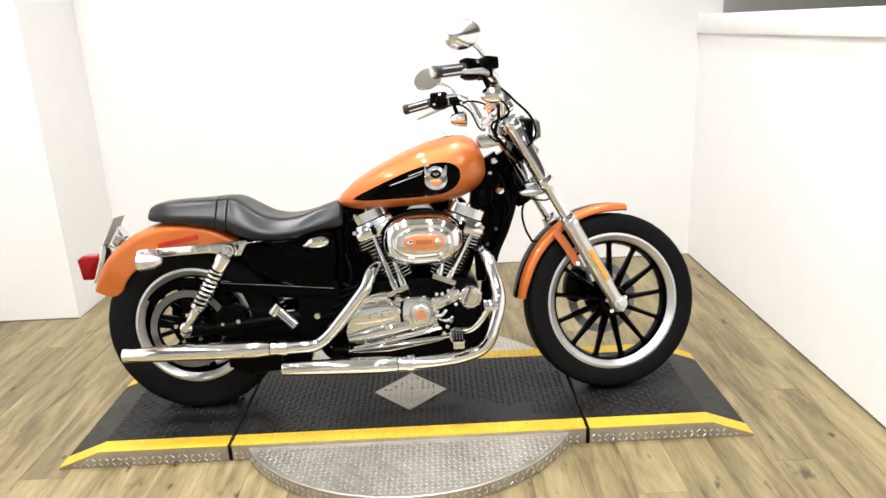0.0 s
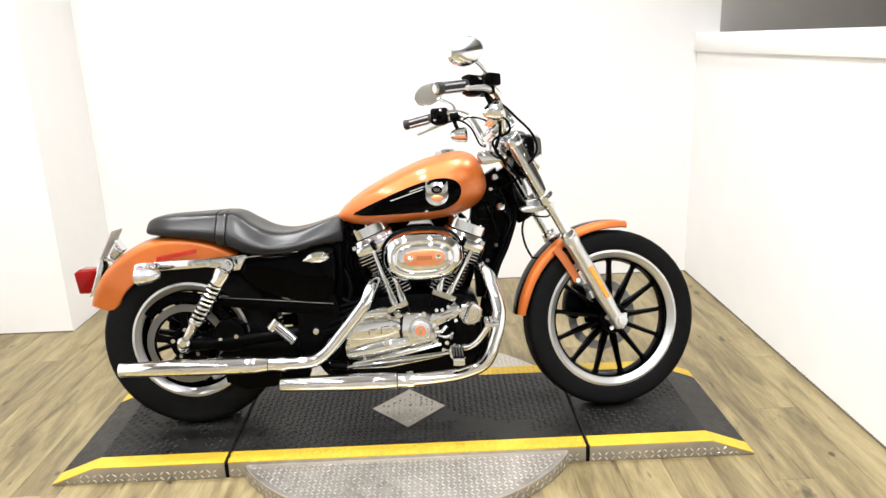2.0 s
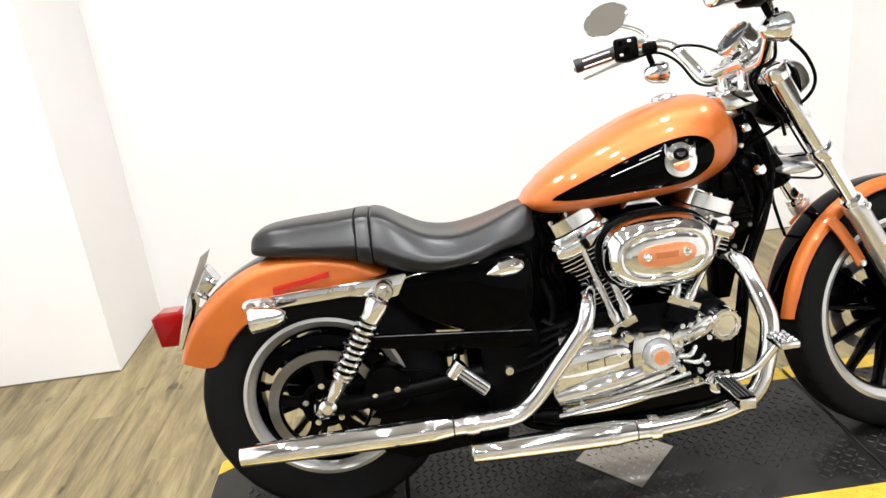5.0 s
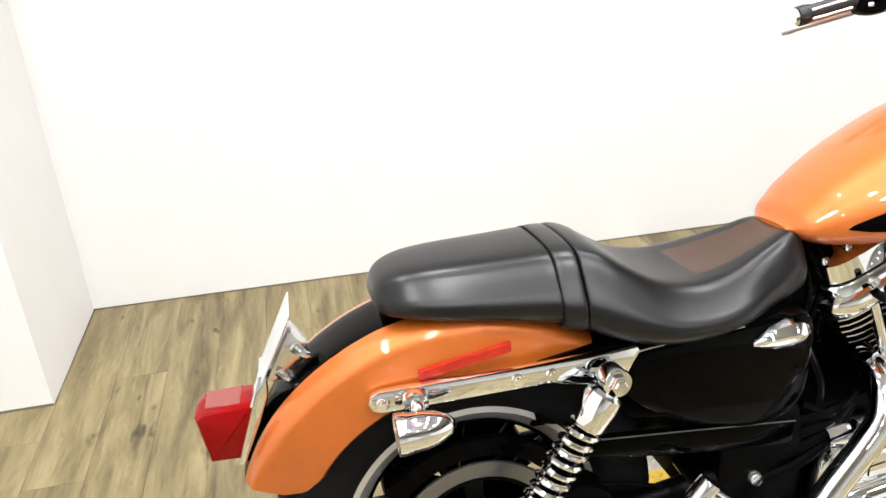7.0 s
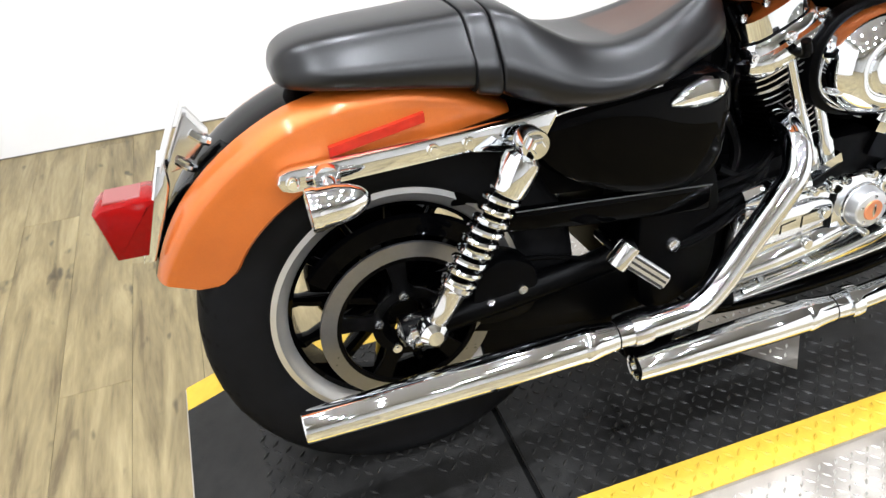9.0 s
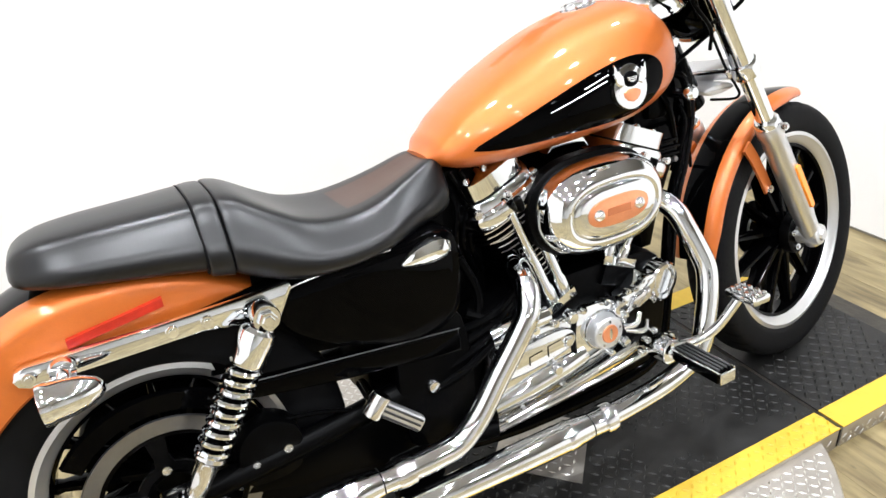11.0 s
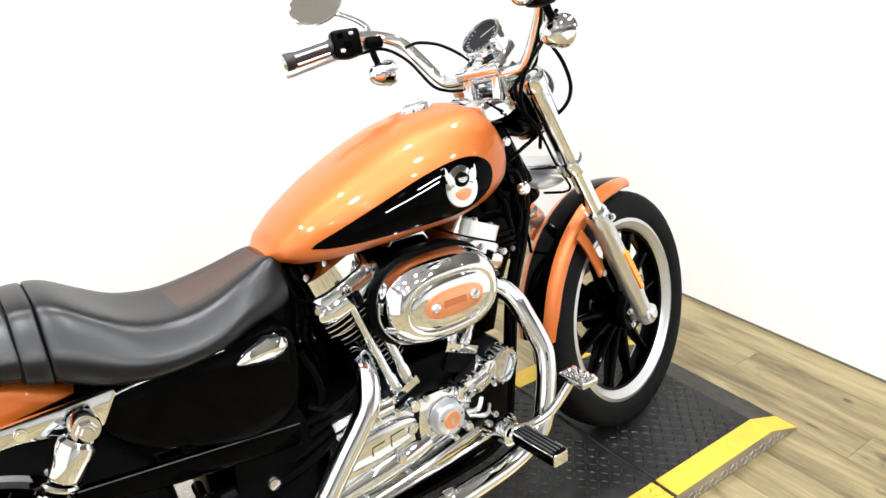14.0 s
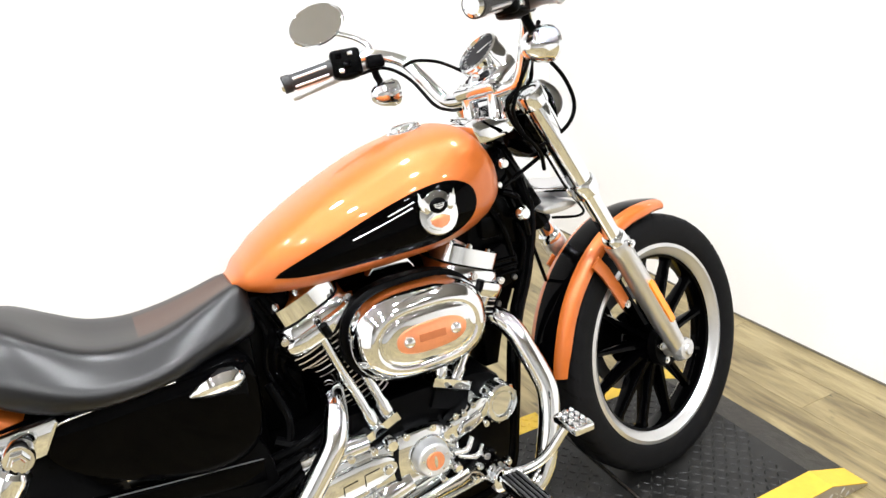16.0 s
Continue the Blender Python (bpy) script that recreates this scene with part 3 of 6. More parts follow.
bike("drive_pulley", lathe([(0.1, 0.085), (0.13, 0.085), (0.134, 0.092), (0.134, 0.108), (0.13, 0.112), (0.1, 0.112), (0.04, 0.1), (0.04, 0.09), (0.1, 0.085)], REAR, (0, 1, 0), 64), SATIN, "toothed belt pulley", RW)

guard = []
for k in range(19):
    a = radians(28 + (142 - 28) * k / 18)
    guard.append([REAR + Vector((r * math.cos(a), y, r * math.sin(a))) for r, y in ((0.146, -0.092), (0.150, -0.100), (0.178, -0.098), (0.182, -0.090))])
bike("wheel_guard", loft(guard), BLACK, "gloss black guard over the brake disc")

# -- calipers and axle ends --
bike("front_caliper", slab([(1.36, 0.34), (1.375, 0.42), (1.43, 0.43), (1.445, 0.36), (1.40, 0.31)], 0.045, 0.095, 0.008, 4), SATIN, "black front brake caliper", None, True)
cal = bike("rear_caliper", slab([(0.10, 0.30), (0.105, 0.37), (0.15, 0.40), (0.205, 0.37), (0.20, 0.30), (0.15, 0.285)], -0.132, -0.076, 0.008, 4), SATIN, "black rear brake caliper")
for x, z in ((0.125, 0.33), (0.18, 0.34)):
    bike("caliper_bolt", bolt((x, -0.132, z), (0, -1, 0), 0.008, 0.006), DULL_CHROME, "", cal)
nut = bike("rear_axle_nut", lathe([(0, 0.012), (0.008, 0.014), (0.012, 0.012), (0.019, 0.012), (0.021, 0.008), (0.021, -0.02), (0, -0.02)], (0.0, -0.140, 0.313), (0, -1, 0), 6), DULL_CHROME)
bike("axle_washer", lathe([(0, 0.003), (0.027, 0.003), (0.028, 0), (0.028, -0.004), (0, -0.004)], (0.0, -0.126, 0.313), (0, -1, 0), 28), DULL_CHROME, "", nut)

# -- swingarm, frame --
for s in (-1, 1):
    bike("swingarm", tube([(-0.02, s * 0.122, 0.313), (0.1, s * 0.12, 0.318), (0.3, s * 0.11, 0.333), (0.47, s * 0.095, 0.345)], [0.024, 0.021, 0.022, 0.026], 12, 5), SATIN, "black swingarm leg")
bike("belt_guard", slab([(0.10, 0.470), (0.14, 0.480), (0.52, 0.440), (0.52, 0.395), (0.30, 0.420), (0.13, 0.448)], -0.128, -0.112, 0.004), BLACK, "gloss black guard beside the rear wheel")
# the gloss highlight on the guard's top edge, built as a thin bright tube
bike("guard_edge_glint", tube([(0.13, -0.1285, 0.4785), (0.30, -0.1285, 0.4625), (0.52, -0.1285, 0.4405)], 0.0012, 8, 1), DISC, "highlight along the guard's edge, drawn as a thin steel line")
bike("brake_line", tube([(0.16, -0.112, 0.385), (0.25, -0.115, 0.37), (0.4, -0.11, 0.315), (0.5, -0.1, 0.30)], 0.0045, 8), SATIN, "black brake hose")
for s in (-1, 1):
    bike("frame_rail", tube([(0.50, s * 0.065, 0.630), (0.30, s * 0.09, 0.618), (0.10, s * 0.105, 0.595)], 0.014, 12), BLACK, "black rear frame rail")
    bike("frame_tube", tube([(1.150, s * 0.020, 0.80), (1.160, s * 0.035, 0.720), (1.126, s * 0.055, 0.613), (1.080, s * 0.070, 0.507), (1.045, s * 0.085, 0.32), (1.01, s * 0.095, 0.20), (0.9, s * 0.1, 0.165), (0.6, s * 0.1, 0.165), (0.47, s * 0.1, 0.22), (0.47, s * 0.1, 0.42), (0.49, s * 0.085, 0.56), (0.50, s * 0.060, 0.64)], 0.0155, 12), BLACK, "black frame downtube and cradle")
bike("frame_backbone", tube([(1.13, 0, 0.83), (0.95, 0, 0.76), (0.7, 0, 0.71), (0.50, 0, 0.68)], 0.028, 14), BLACK, "black frame backbone under the tank")
bike("steering_neck", tube([HEAD + UPWARD * 0.46 - Vector((0.03, 0, 0)), HEAD + UPWARD * 0.66 - Vector((0.03, 0, 0))], 0.031, 18, 1), BLACK, "black steering head")
bike("pivot_plate", slab([(0.40, 0.24), (0.40, 0.46), (0.46, 0.50), (0.53, 0.46), (0.54, 0.30), (0.50, 0.24)], -0.125, -0.08, 0.006, 4), SATIN, "black pivot casting")
bike("pivot_cap", lathe([(0, 0.011), (0.010, 0.010), (0.0135, 0.004), (0.0135, -0.006), (0, -0.006)], (0.455, -0.125, 0.345), (0, -1, 0), 20), DULL_CHROME, "round pivot cap")

# -- rear fender --
def fender(name, centre, radii, angles, half, drop, label, steer=False, wide_black=0.24, thick=0.004, crown=0.10):
    """A curved fender: for every angle an outer radius and the depth of its side; the crown's middle is black."""
    cross = 33
    top, inner = [], []
    for r, ang, dr, hw in zip(radii, angles, drop, half):
        d = Vector((math.cos(radians(ang)), 0, math.sin(radians(ang))))
        for rows, less in ((top, 0.0), (inner, thick)):
            ring = []
            for k in range(cross):
                u = -1 + 2 * k / (cross - 1)
                s = abs(u)
                bend = min(s / 0.8, 1.0) * math.pi / 2
                high = (crown + 0.18) * hw
                y = hw * math.sin(bend) ** 0.77
                down = high * (1 - max(math.cos(bend), 0) ** 0.77) + max(s - 0.8, 0) / 0.2 * max(dr - high, 0)
                ring.append(Vector(centre) + d * (r - down - less) + Vector((0, math.copysign(max(y - less * (s > 0.6), 0), u), 0)))
            rows.append(ring)
    bm = bmesh.new()
    a = [[bm.verts.new(p) for p in ring] for ring in top]
    b = [[bm.verts.new(p) for p in ring] for ring in inner]
    for i in range(len(a) - 1):
        for k in range(cross - 1):
            f = bm.faces.new((a[i][k], a[i][k + 1], a[i + 1][k + 1], a[i + 1][k]))
            u = abs(-1 + 2 * (k + 0.5) / (cross - 1))
            f.material_index = 1 if u < wide_black else 0
            bm.faces.new((b[i][k], b[i + 1][k], b[i + 1][k + 1], b[i][k + 1])).material_index = 1
        for k in (0, cross - 1):
            bm.faces.new((a[i][k], a[i + 1][k], b[i + 1][k], b[i][k]))
    for i in (0, len(a) - 1):
        for k in range(cross - 1):
            bm.faces.new((a[i][k], a[i][k + 1], b[i][k + 1], b[i][k]))
    return bike(name, bm, [ORANGE, BLACK], label, None, steer)


def spread_over(values, n):
    """n values along the straight lines through the (place, value) pairs, at even places."""
    xs, ys = zip(*values)
    return [float(v) for v in np.interp(np.linspace(xs[0], xs[-1], n), xs, ys)]


N = 40
rear_angles = [58 + (157 - 58) * k / (N - 1) for k in range(N)]
rear_r = spread_over([(58, 0.372), (80, 0.377), (110, 0.385), (140, 0.384), (159, 0.375)], N)
rear_drop = spread_over([(58, 0.036), (64, 0.056), (72, 0.078), (80, 0.090), (92, 0.102), (98, 0.105), (115, 0.105), (135, 0.105), (150, 0.105), (157, 0.09), (159, 0.06)], N)
rear_half = spread_over([(58, 0.096), (90, 0.099), (120, 0.098), (140, 0.090), (159, 0.066)], N)
fender("rear_fender", REAR, rear_r, rear_angles, rear_half, rear_drop, "copper rear fender with a black centre band", wide_black=0.24, crown=0.17)
bike("fender_reflector", loft([[(x, y, z + e) for e, y in ((-0.0085, -0.094), (0.0085, -0.094), (0.0065, -0.106), (-0.0065, -0.106))] for x, z in ((-0.078, 0.615), (-0.076, 0.616), (0.056, 0.638), (0.058, 0.638))]), REFLECTOR, "long red side reflector")
STRUT_LINE = [(-0.155, 0.590), (-0.150, 0.602), (-0.136, 0.607), (0.10, 0.617), (0.165, 0.620), (0.236, 0.627), (0.240, 0.620), (0.214, 0.574), (0.195, 0.571), (0.10, 0.586), (-0.136, 0.574), (-0.150, 0.579)]
bm = slab(STRUT_LINE, -0.131, -0.113, 0.004)
for v in bm.verts:
    v.co.y -= (v.co.x - 0.04) * 0.07
STRUT = bike("fender_strut", bm, CHROME, "chrome fender strut cover")
bm = slab(STRUT_LINE, 0.113, 0.131, 0.004)
for v in bm.verts:
    v.co.y += (v.co.x - 0.04) * 0.07
bike("fender_strut", bm, CHROME, "chrome fender strut cover")
for x, z in ((-0.134, 0.590), (0.058, 0.601), (0.108, 0.602)):
    bike("strut_bolt", bolt((x, -0.131 - (x - 0.04) * 0.07, z), (0, -1, 0), 0.0095, 0.008), CHROME, "", STRUT)


def bullet_lamp(name, place, back, lens, label, steer=False, parent=None, size=0.80, long=1.0):
    """A bullet-shaped signal lamp; back: the way its lens faces."""
    b = Vector(back).normalized()
    shell = bike(name, lathe([(r * size, h * size * long) for r, h in ((0, -0.078), (0.010, -0.075), (0.020, -0.064), (0.029, -0.044), (0.034, -0.020), (0.036, 0.008), (0.038, 0.012), (0.037, 0.026), (0.034, 0.027), (0.033, 0.014), (0, 0.014))], place, b, 28), CHROME, label, parent, steer)
    bike("lens", lathe([(r * size, h * size * long) for r, h in ((0.033, 0.016), (0.030, 0.020), (0.018, 0.024), (0, 0.025))], place, b, 24), lens, "signal lens", shell, steer)
    return shell


SIGNAL = bullet_lamp("rear_signal", (-0.104, -0.172, 0.571), (-1, 0, -0.03), RED, "chrome bullet turn signal", size=0.79)
bike("signal_stalk", tube([(-0.090, -0.125, 0.594), (-0.090, -0.150, 0.592), (-0.094, -0.168, 0.580)], 0.010, 12), CHROME, "", SIGNAL)
bike("signal_clamp", lathe([(0, -0.004), (0.017, -0.004), (0.019, 0.004), (0.017, 0.012), (0, 0.014)], (-0.090, -0.130, 0.594), (0, -1, 0), 20), CHROME, "", SIGNAL)
SIGNAL_L = bullet_lamp("rear_signal", (-0.106, 0.170, 0.566), (-1, 0, -0.03), RED, "chrome bullet turn signal")
bike("signal_stalk", tube([(-0.090, 0.125, 0.594), (-0.090, 0.150, 0.592), (-0.094, 0.168, 0.580)], 0.010, 12), CHROME, "", SIGNAL_L)

# -- tail lamp and plate holder --
bm = slab([(-0.400, 0.566), (-0.388, 0.492), (-0.342, 0.490), (-0.312, 0.574), (-0.325, 0.578), (-0.388, 0.575)], -0.041, 0.041, 0.013)
TAIL = bike("tail_lamp", bm, RED, "red square tail lamp")
bike("lamp_window", box(-0.384, -0.334, -0.026, 0.026, 0.572, 0.5785, 0.001, 1), mat("frosted_lens", (0.19, 0.030, 0.026), 0.3, coat=0.4, grain=0.05), "pale frosted plate light window", TAIL)
bike("tail_base", slab([(-0.356, 0.480), (-0.343, 0.520), (-0.322, 0.570), (-0.302, 0.618), (-0.290, 0.618), (-0.292, 0.585), (-0.306, 0.545), (-0.322, 0.510), (-0.338, 0.480)], -0.036, 0.036, 0.004), CHROME, "chrome tail lamp base", TAIL)
PH = bike("plate_holder", slab([(-0.292, 0.604), (-0.252, 0.676), (-0.247, 0.676), (-0.226, 0.640), (-0.258, 0.606), (-0.284, 0.602)], -0.024, 0.024, 0.002), DULL_CHROME, "grey number plate bracket")
tilt = Matrix.Translation((-0.272, 0, 0.662)) @ Matrix.Rotation(radians(27), 4, "Y")
bm = box(-0.0012, 0.0012, -0.048, 0.048, -0.056, 0.056, 0.0008, 1)
bm.transform(tilt)
bike("blank_plate", bm, PLATE, "plain pale plate", PH)
for u, v in ((-0.236, 0.642), (-0.262, 0.608)):
    bike("bracket_clip", tube([(u - 0.012, -0.026, v + 0.010), (u, -0.030, v), (u + 0.010, -0.028, v - 0.006)], 0.006, 8), CHROME, "chrome clip", PH)

# -- seat --
def along(rows, x):
    """A smooth value at x along (x, value) rows."""
    xs = [r[0] for r in rows]
    k = max(0, min(len(xs) - 2, int(np.searchsorted(xs, x)) - 1))
    p = [rows[max(k - 1, 0)][1], rows[k][1], rows[k + 1][1], rows[min(k + 2, len(rows) - 1)][1]]
    t = (x - xs[k]) / (xs[k + 1] - xs[k])
    return 0.5 * (2 * p[1] + (p[2] - p[0]) * t + (2 * p[0] - 5 * p[1] + 4 * p[2] - p[3]) * t * t + (3 * p[1] - p[0] - 3 * p[2] + p[3]) * t**3)


SEAT_HALF = [(0.0, 1.0), (0.20, 0.997), (0.40, 0.980), (0.52, 0.955), (0.60, 0.922), (0.66, 0.875), (0.73, 0.790), (0.82, 0.650), (0.92, 0.485), (0.97, 0.400), (0.995, 0.310), (1.0, 0.220), (0.985, 0.120), (0.95, 0.050), (0.88, 0.0), (0.60, 0.0), (0.30, 0.0)]


def seat_ring(x, top, low, half, dish):
    """A ring of the seat: a flat or dished top, a soft crease, then a sloping side; dish: how far the middle sinks."""
    right = [(y, z - (dish * (1 - (y / 0.62) ** 2) if y < 0.62 and z > 0.5 else 0)) for y, z in SEAT_HALF]
    both = [(-y, z) for y, z in right] + [(y, z) for y, z in right[:0:-1]]
    return [(x, half * y, low + (top - low) * z) for y, z in both]


pillion = [(-0.126, 0.722, 0.704, 0.040), (-0.120, 0.736, 0.700, 0.060), (-0.106, 0.748, 0.697, 0.077), (-0.078, 0.757, 0.694, 0.093), (-0.04, 0.761, 0.690, 0.104), (0.0, 0.763, 0.685, 0.110), (0.07, 0.765, 0.676, 0.118), (0.126, 0.767, 0.668, 0.125), (0.130, 0.765, 0.668, 0.124)]
rider = [(0.168, 0.762, 0.656, 0.128), (0.174, 0.768, 0.652, 0.133), (0.205, 0.760, 0.638, 0.142), (0.25, 0.733, 0.624, 0.152), (0.30, 0.706, 0.618, 0.156), (0.36, 0.695, 0.619, 0.152), (0.42, 0.702, 0.626, 0.140), (0.48, 0.720, 0.634, 0.113), (0.53, 0.738, 0.642, 0.092), (0.556, 0.739, 0.648, 0.077), (0.562, 0.730, 0.656, 0.066)]


RIDER_HALF = [(r[0], r[3]) for r in rider]


def finer(rows, steps=4):
    pts = smooth_path([Vector(r[:3]) for r in rows], steps)
    halves = smooth_path([Vector((r[3], 0, 0)) for r in rows], steps)
    return [(*p, h.x) for p, h in zip(pts, halves)]


SEAT = bike("seat", loft([seat_ring(x, t, l, h, 0.0) for x, t, l, h in finer(pillion)]), VINYL, "black vinyl two-up seat", sharp=70)
bm = loft([seat_ring(x, t, l, h, 0.10 * min(max((x - 0.19) / 0.08, 0), 1)) for x, t, l, h in finer(rider)])
# faces of the nose that carry the painted reflection of the tank
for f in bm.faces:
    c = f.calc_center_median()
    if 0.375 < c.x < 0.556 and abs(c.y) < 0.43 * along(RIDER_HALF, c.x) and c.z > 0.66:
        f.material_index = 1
bike("rider_pad", bm, [VINYL, TANK_SHEEN_VINYL], "black vinyl dished pad, the tank's reflection painted brown on its nose", SEAT, sharp=70)
bike("seat_strap", loft([seat_ring(x, t, l, h, 0.0) for x, t, l, h in finer([(0.1325, 0.7660, 0.662, 0.1255), (0.136, 0.7685, 0.658, 0.1280), (0.150, 0.7690, 0.655, 0.1300), (0.164, 0.7680, 0.652, 0.1315), (0.1675, 0.7650, 0.651, 0.1290)], 2)]), VINYL, "sewn band across the seat", SEAT, sharp=70)
bike("seat_seam", loft([seat_ring(x, t, l, h, 0.0) for x, t, l, h in ((0.1290, 0.7640, 0.664, 0.1230), (0.1300, 0.7682, 0.662, 0.1268), (0.1320, 0.7682, 0.662, 0.1272), (0.1330, 0.7640, 0.664, 0.1235))]), SEAM, "dark piping line", SEAT)

# -- tank --
TANK_TOP = [(0.54, 0.738), (0.56, 0.763), (0.6, 0.798), (0.66, 0.835), (0.71, 0.862), (0.77, 0.89), (0.83, 0.914), (0.89, 0.931), (0.94, 0.94), (0.985, 0.942), (1.02, 0.93), (1.045, 0.901), (1.06, 0.866), (1.067, 0.822)]
TANK_LOW = [(0.540, 0.730), (0.56, 0.713), (0.60, 0.700), (0.66, 0.696), (0.71, 0.698), (0.77, 0.701), (0.83, 0.704), (0.89, 0.709), (0.94, 0.717), (0.985, 0.730), (1.02, 0.748), (1.045, 0.768), (1.060, 0.792), (1.067, 0.818)]
TANK_HALF = [(0.540, 0.040), (0.56, 0.072), (0.60, 0.098), (0.66, 0.124), (0.71, 0.139), (0.77, 0.152), (0.83, 0.161), (0.89, 0.166), (0.94, 0.165), (0.985, 0.158), (1.02, 0.143), (1.045, 0.118), (1.060, 0.085), (1.067, 0.03)]


TANK_E = 2.35
WAIST = 0.42


def tank_side(x, z):
    """Half the tank's width at a place of its side."""
    top, low, half = along(TANK_TOP, x), along(TANK_LOW, x), along(TANK_HALF, x)
    mid = low + WAIST * (top - low)
    f = (z - mid) / (top - mid) if z > mid else (mid - z) / (mid - low)
    return half * max(1 - min(abs(f), 1) ** TANK_E, 0) ** (1 / TANK_E)


def tank_ring(x):
    top, low, half = along(TANK_TOP, x), along(TANK_LOW, x), along(TANK_HALF, x)
    mid = low + WAIST * (top - low)
    out = []
    for k in range(56):
        a = 2 * math.pi * k / 56
        c, s = math.cos(a), math.sin(a)
        y = half * math.copysign(abs(c) ** (2 / TANK_E), c)
        h = math.copysign(abs(s) ** (2 / TANK_E), s)
        out.append((x, y, mid + h * ((top - mid) if s > 0 else (mid - low))))
    return out


stations = [0.5402 + (1.0668 - 0.5402) * (0.5 - 0.5 * math.cos(math.pi * k / 60)) for k in range(61)]
TANK = bike("fuel_tank", loft([tank_ring(x) for x in stations]), ORANGE, "copper metallic peanut-shaped fuel tank")


def on_tank(outline, lift, material, name, label, rings=9, hollow=0.0):
    """A sheet laid on the tank's right side inside an outline of (x, z)."""
    line = [(p.x, p.z) for p in smooth_path([(x, 0, z) for x, z in outline + outline[:1]], 6)[:-1]]
    cx, cz = sum(p[0] for p in line) / len(line), sum(p[1] for p in line) / len(line)
    bm = bmesh.new()
    rows = []
    for k in range(rings + 1):
        f = 1 - (1 - hollow) * k / rings
        rows.append([bm.verts.new((cx + (x - cx) * f, -tank_side(cx + (x - cx) * f, cz + (z - cz) * f) - lift, cz + (z - cz) * f)) for x, z in line])
    n = len(line)
    for a, b in zip(rows, rows[1:]):
        for k in range(n):
            bm.faces.new((a[k], a[(k + 1) % n], b[(k + 1) % n], b[k]))
    if not hollow:
        bmesh.ops.remove_doubles(bm, verts=bm.verts, dist=1e-6)
    return bike(name, bm, material, label, TANK)


PANEL = [(0.602, 0.742), (0.615, 0.752), (0.66, 0.774), (0.71, 0.796), (0.76, 0.817), (0.81, 0.836), (0.86, 0.851), (0.905, 0.858), (0.94, 0.854), (0.965, 0.838), (0.972, 0.812), (0.962, 0.784), (0.935, 0.762), (0.90, 0.750), (0.85, 0.745), (0.78, 0.742), (0.70, 0.739), (0.64, 0.738)]
on_tank(PANEL, 0.0012, BLACK, "side_panel", "gloss black teardrop panel", 12)
EMB = Vector((0.884, -tank_side(0.884, 0.808) - 0.001, 0.808))
OUT = Vector((0.05, -1, 0.13)).normalized()
BADGE_U = (Vector((1, 0, 0)) - OUT * OUT.x).normalized()
BADGE_V = BADGE_U.cross(OUT) * -1
if BADGE_V.z < 0:
    BADGE_V = -BADGE_V


def on_badge(outline, h0, h1, shrink=0.85):
    """A raised plate on the badge: an outline of (across, up) in metres, from height h0 to h1."""
    cu, cv = sum(p[0] for p in outline) / len(outline), sum(p[1] for p in outline) / len(outline)
    rings = [[EMB + BADGE_U * (0.006 + 1.24 * (cu + (u - cu) * f)) + BADGE_V * (cv + (v - cv) * f) + OUT * h for u, v in outline] for h, f in ((h0, 1.0), (h1 * 0.8, 1.0), (h1, shrink))]
    return loft(rings)


egg = []
for k in range(36):
    a = 2 * math.pi * k / 36
    egg.append((0.0305 * math.cos(a) * (1.0 - 0.08 * math.sin(a)), 0.0395 * math.sin(a) - 0.001))
badge = bike("badge", on_badge(egg, -0.006, 0.004, 0.94), CHROME, "round chrome tank badge", TANK)
bike("badge_field", on_badge([(u * 0.80, v * 0.80) for u, v in egg], 0.003, 0.0052), CHROME, "mirror-bright badge field", badge)
bike("badge_inlay", on_badge([(-0.016, -0.010), (-0.006, -0.005), (0.006, -0.005), (0.016, -0.010), (0.015, -0.018), (0.009, -0.025), (0.0, -0.028), (-0.009, -0.025), (-0.015, -0.018)], 0.004, 0.0072), COPPER, "copper shield on the badge", badge)
bike("badge_ring", on_badge([(0.0140 * math.cos(2 * math.pi * k / 20), 0.012 + 0.0140 * math.sin(2 * math.pi * k / 20)) for k in range(20)], 0.004, 0.0085), SATIN, "black badge centre", badge)
bike("badge_shield", on_badge([(-0.0095, 0.0165), (0.0095, 0.0165), (0.0075, 0.0085), (0.0, 0.005), (-0.0075, 0.0085)], 0.008, 0.0105), DULL_CHROME, "plain shield shape", badge)
for v in (0.0140, 0.0105):
    bike("badge_mark", on_badge([(-0.006, v - 0.0008), (0.006, v - 0.0008), (0.006, v + 0.0008), (-0.006, v + 0.0008)], 0.010, 0.0112), SEAM, "dark bar", badge)
for e in (-1, 1):
    bike("badge_wing", on_badge([(e * u, v) for u, v in ((0.013, 0.004), (0.020, 0.000), (0.028, 0.008), (0.030, 0.022), (0.0285, 0.040), (0.0245, 0.028), (0.021, 0.030), (0.018, 0.022), (0.0145, 0.018))], 0.003, 0.0080), CHROME, "chrome wing shape", badge)
for z0, x0, x1 in ((0.8235, 0.735, 0.845), (0.8330, 0.800, 0.850)):
    line = []
    for k in range(9):
        x = x0 + (x1 - x0) * k / 8
        z = z0 + (x - x1) * 0.33
        line.append((x, -tank_side(x, z) - 0.0014, z))
    bike("pinstripe", tube(line, 0.0012, 6, 1), SILVER, "thin silver stripe", TANK)
CAP_AT = Vector((0.925, 0.016, 0.936))
CAP = bike("filler_cap", lathe([(0, 0.013), (0.018, 0.0125), (0.026, 0.010), (0.029, 0.006), (0.029, 0.003), (0.036, 0.001), (0.036, -0.01), (0, -0.01)], CAP_AT, (-0.16, 0.05, 1), 36), CHROME, "chrome filler cap")
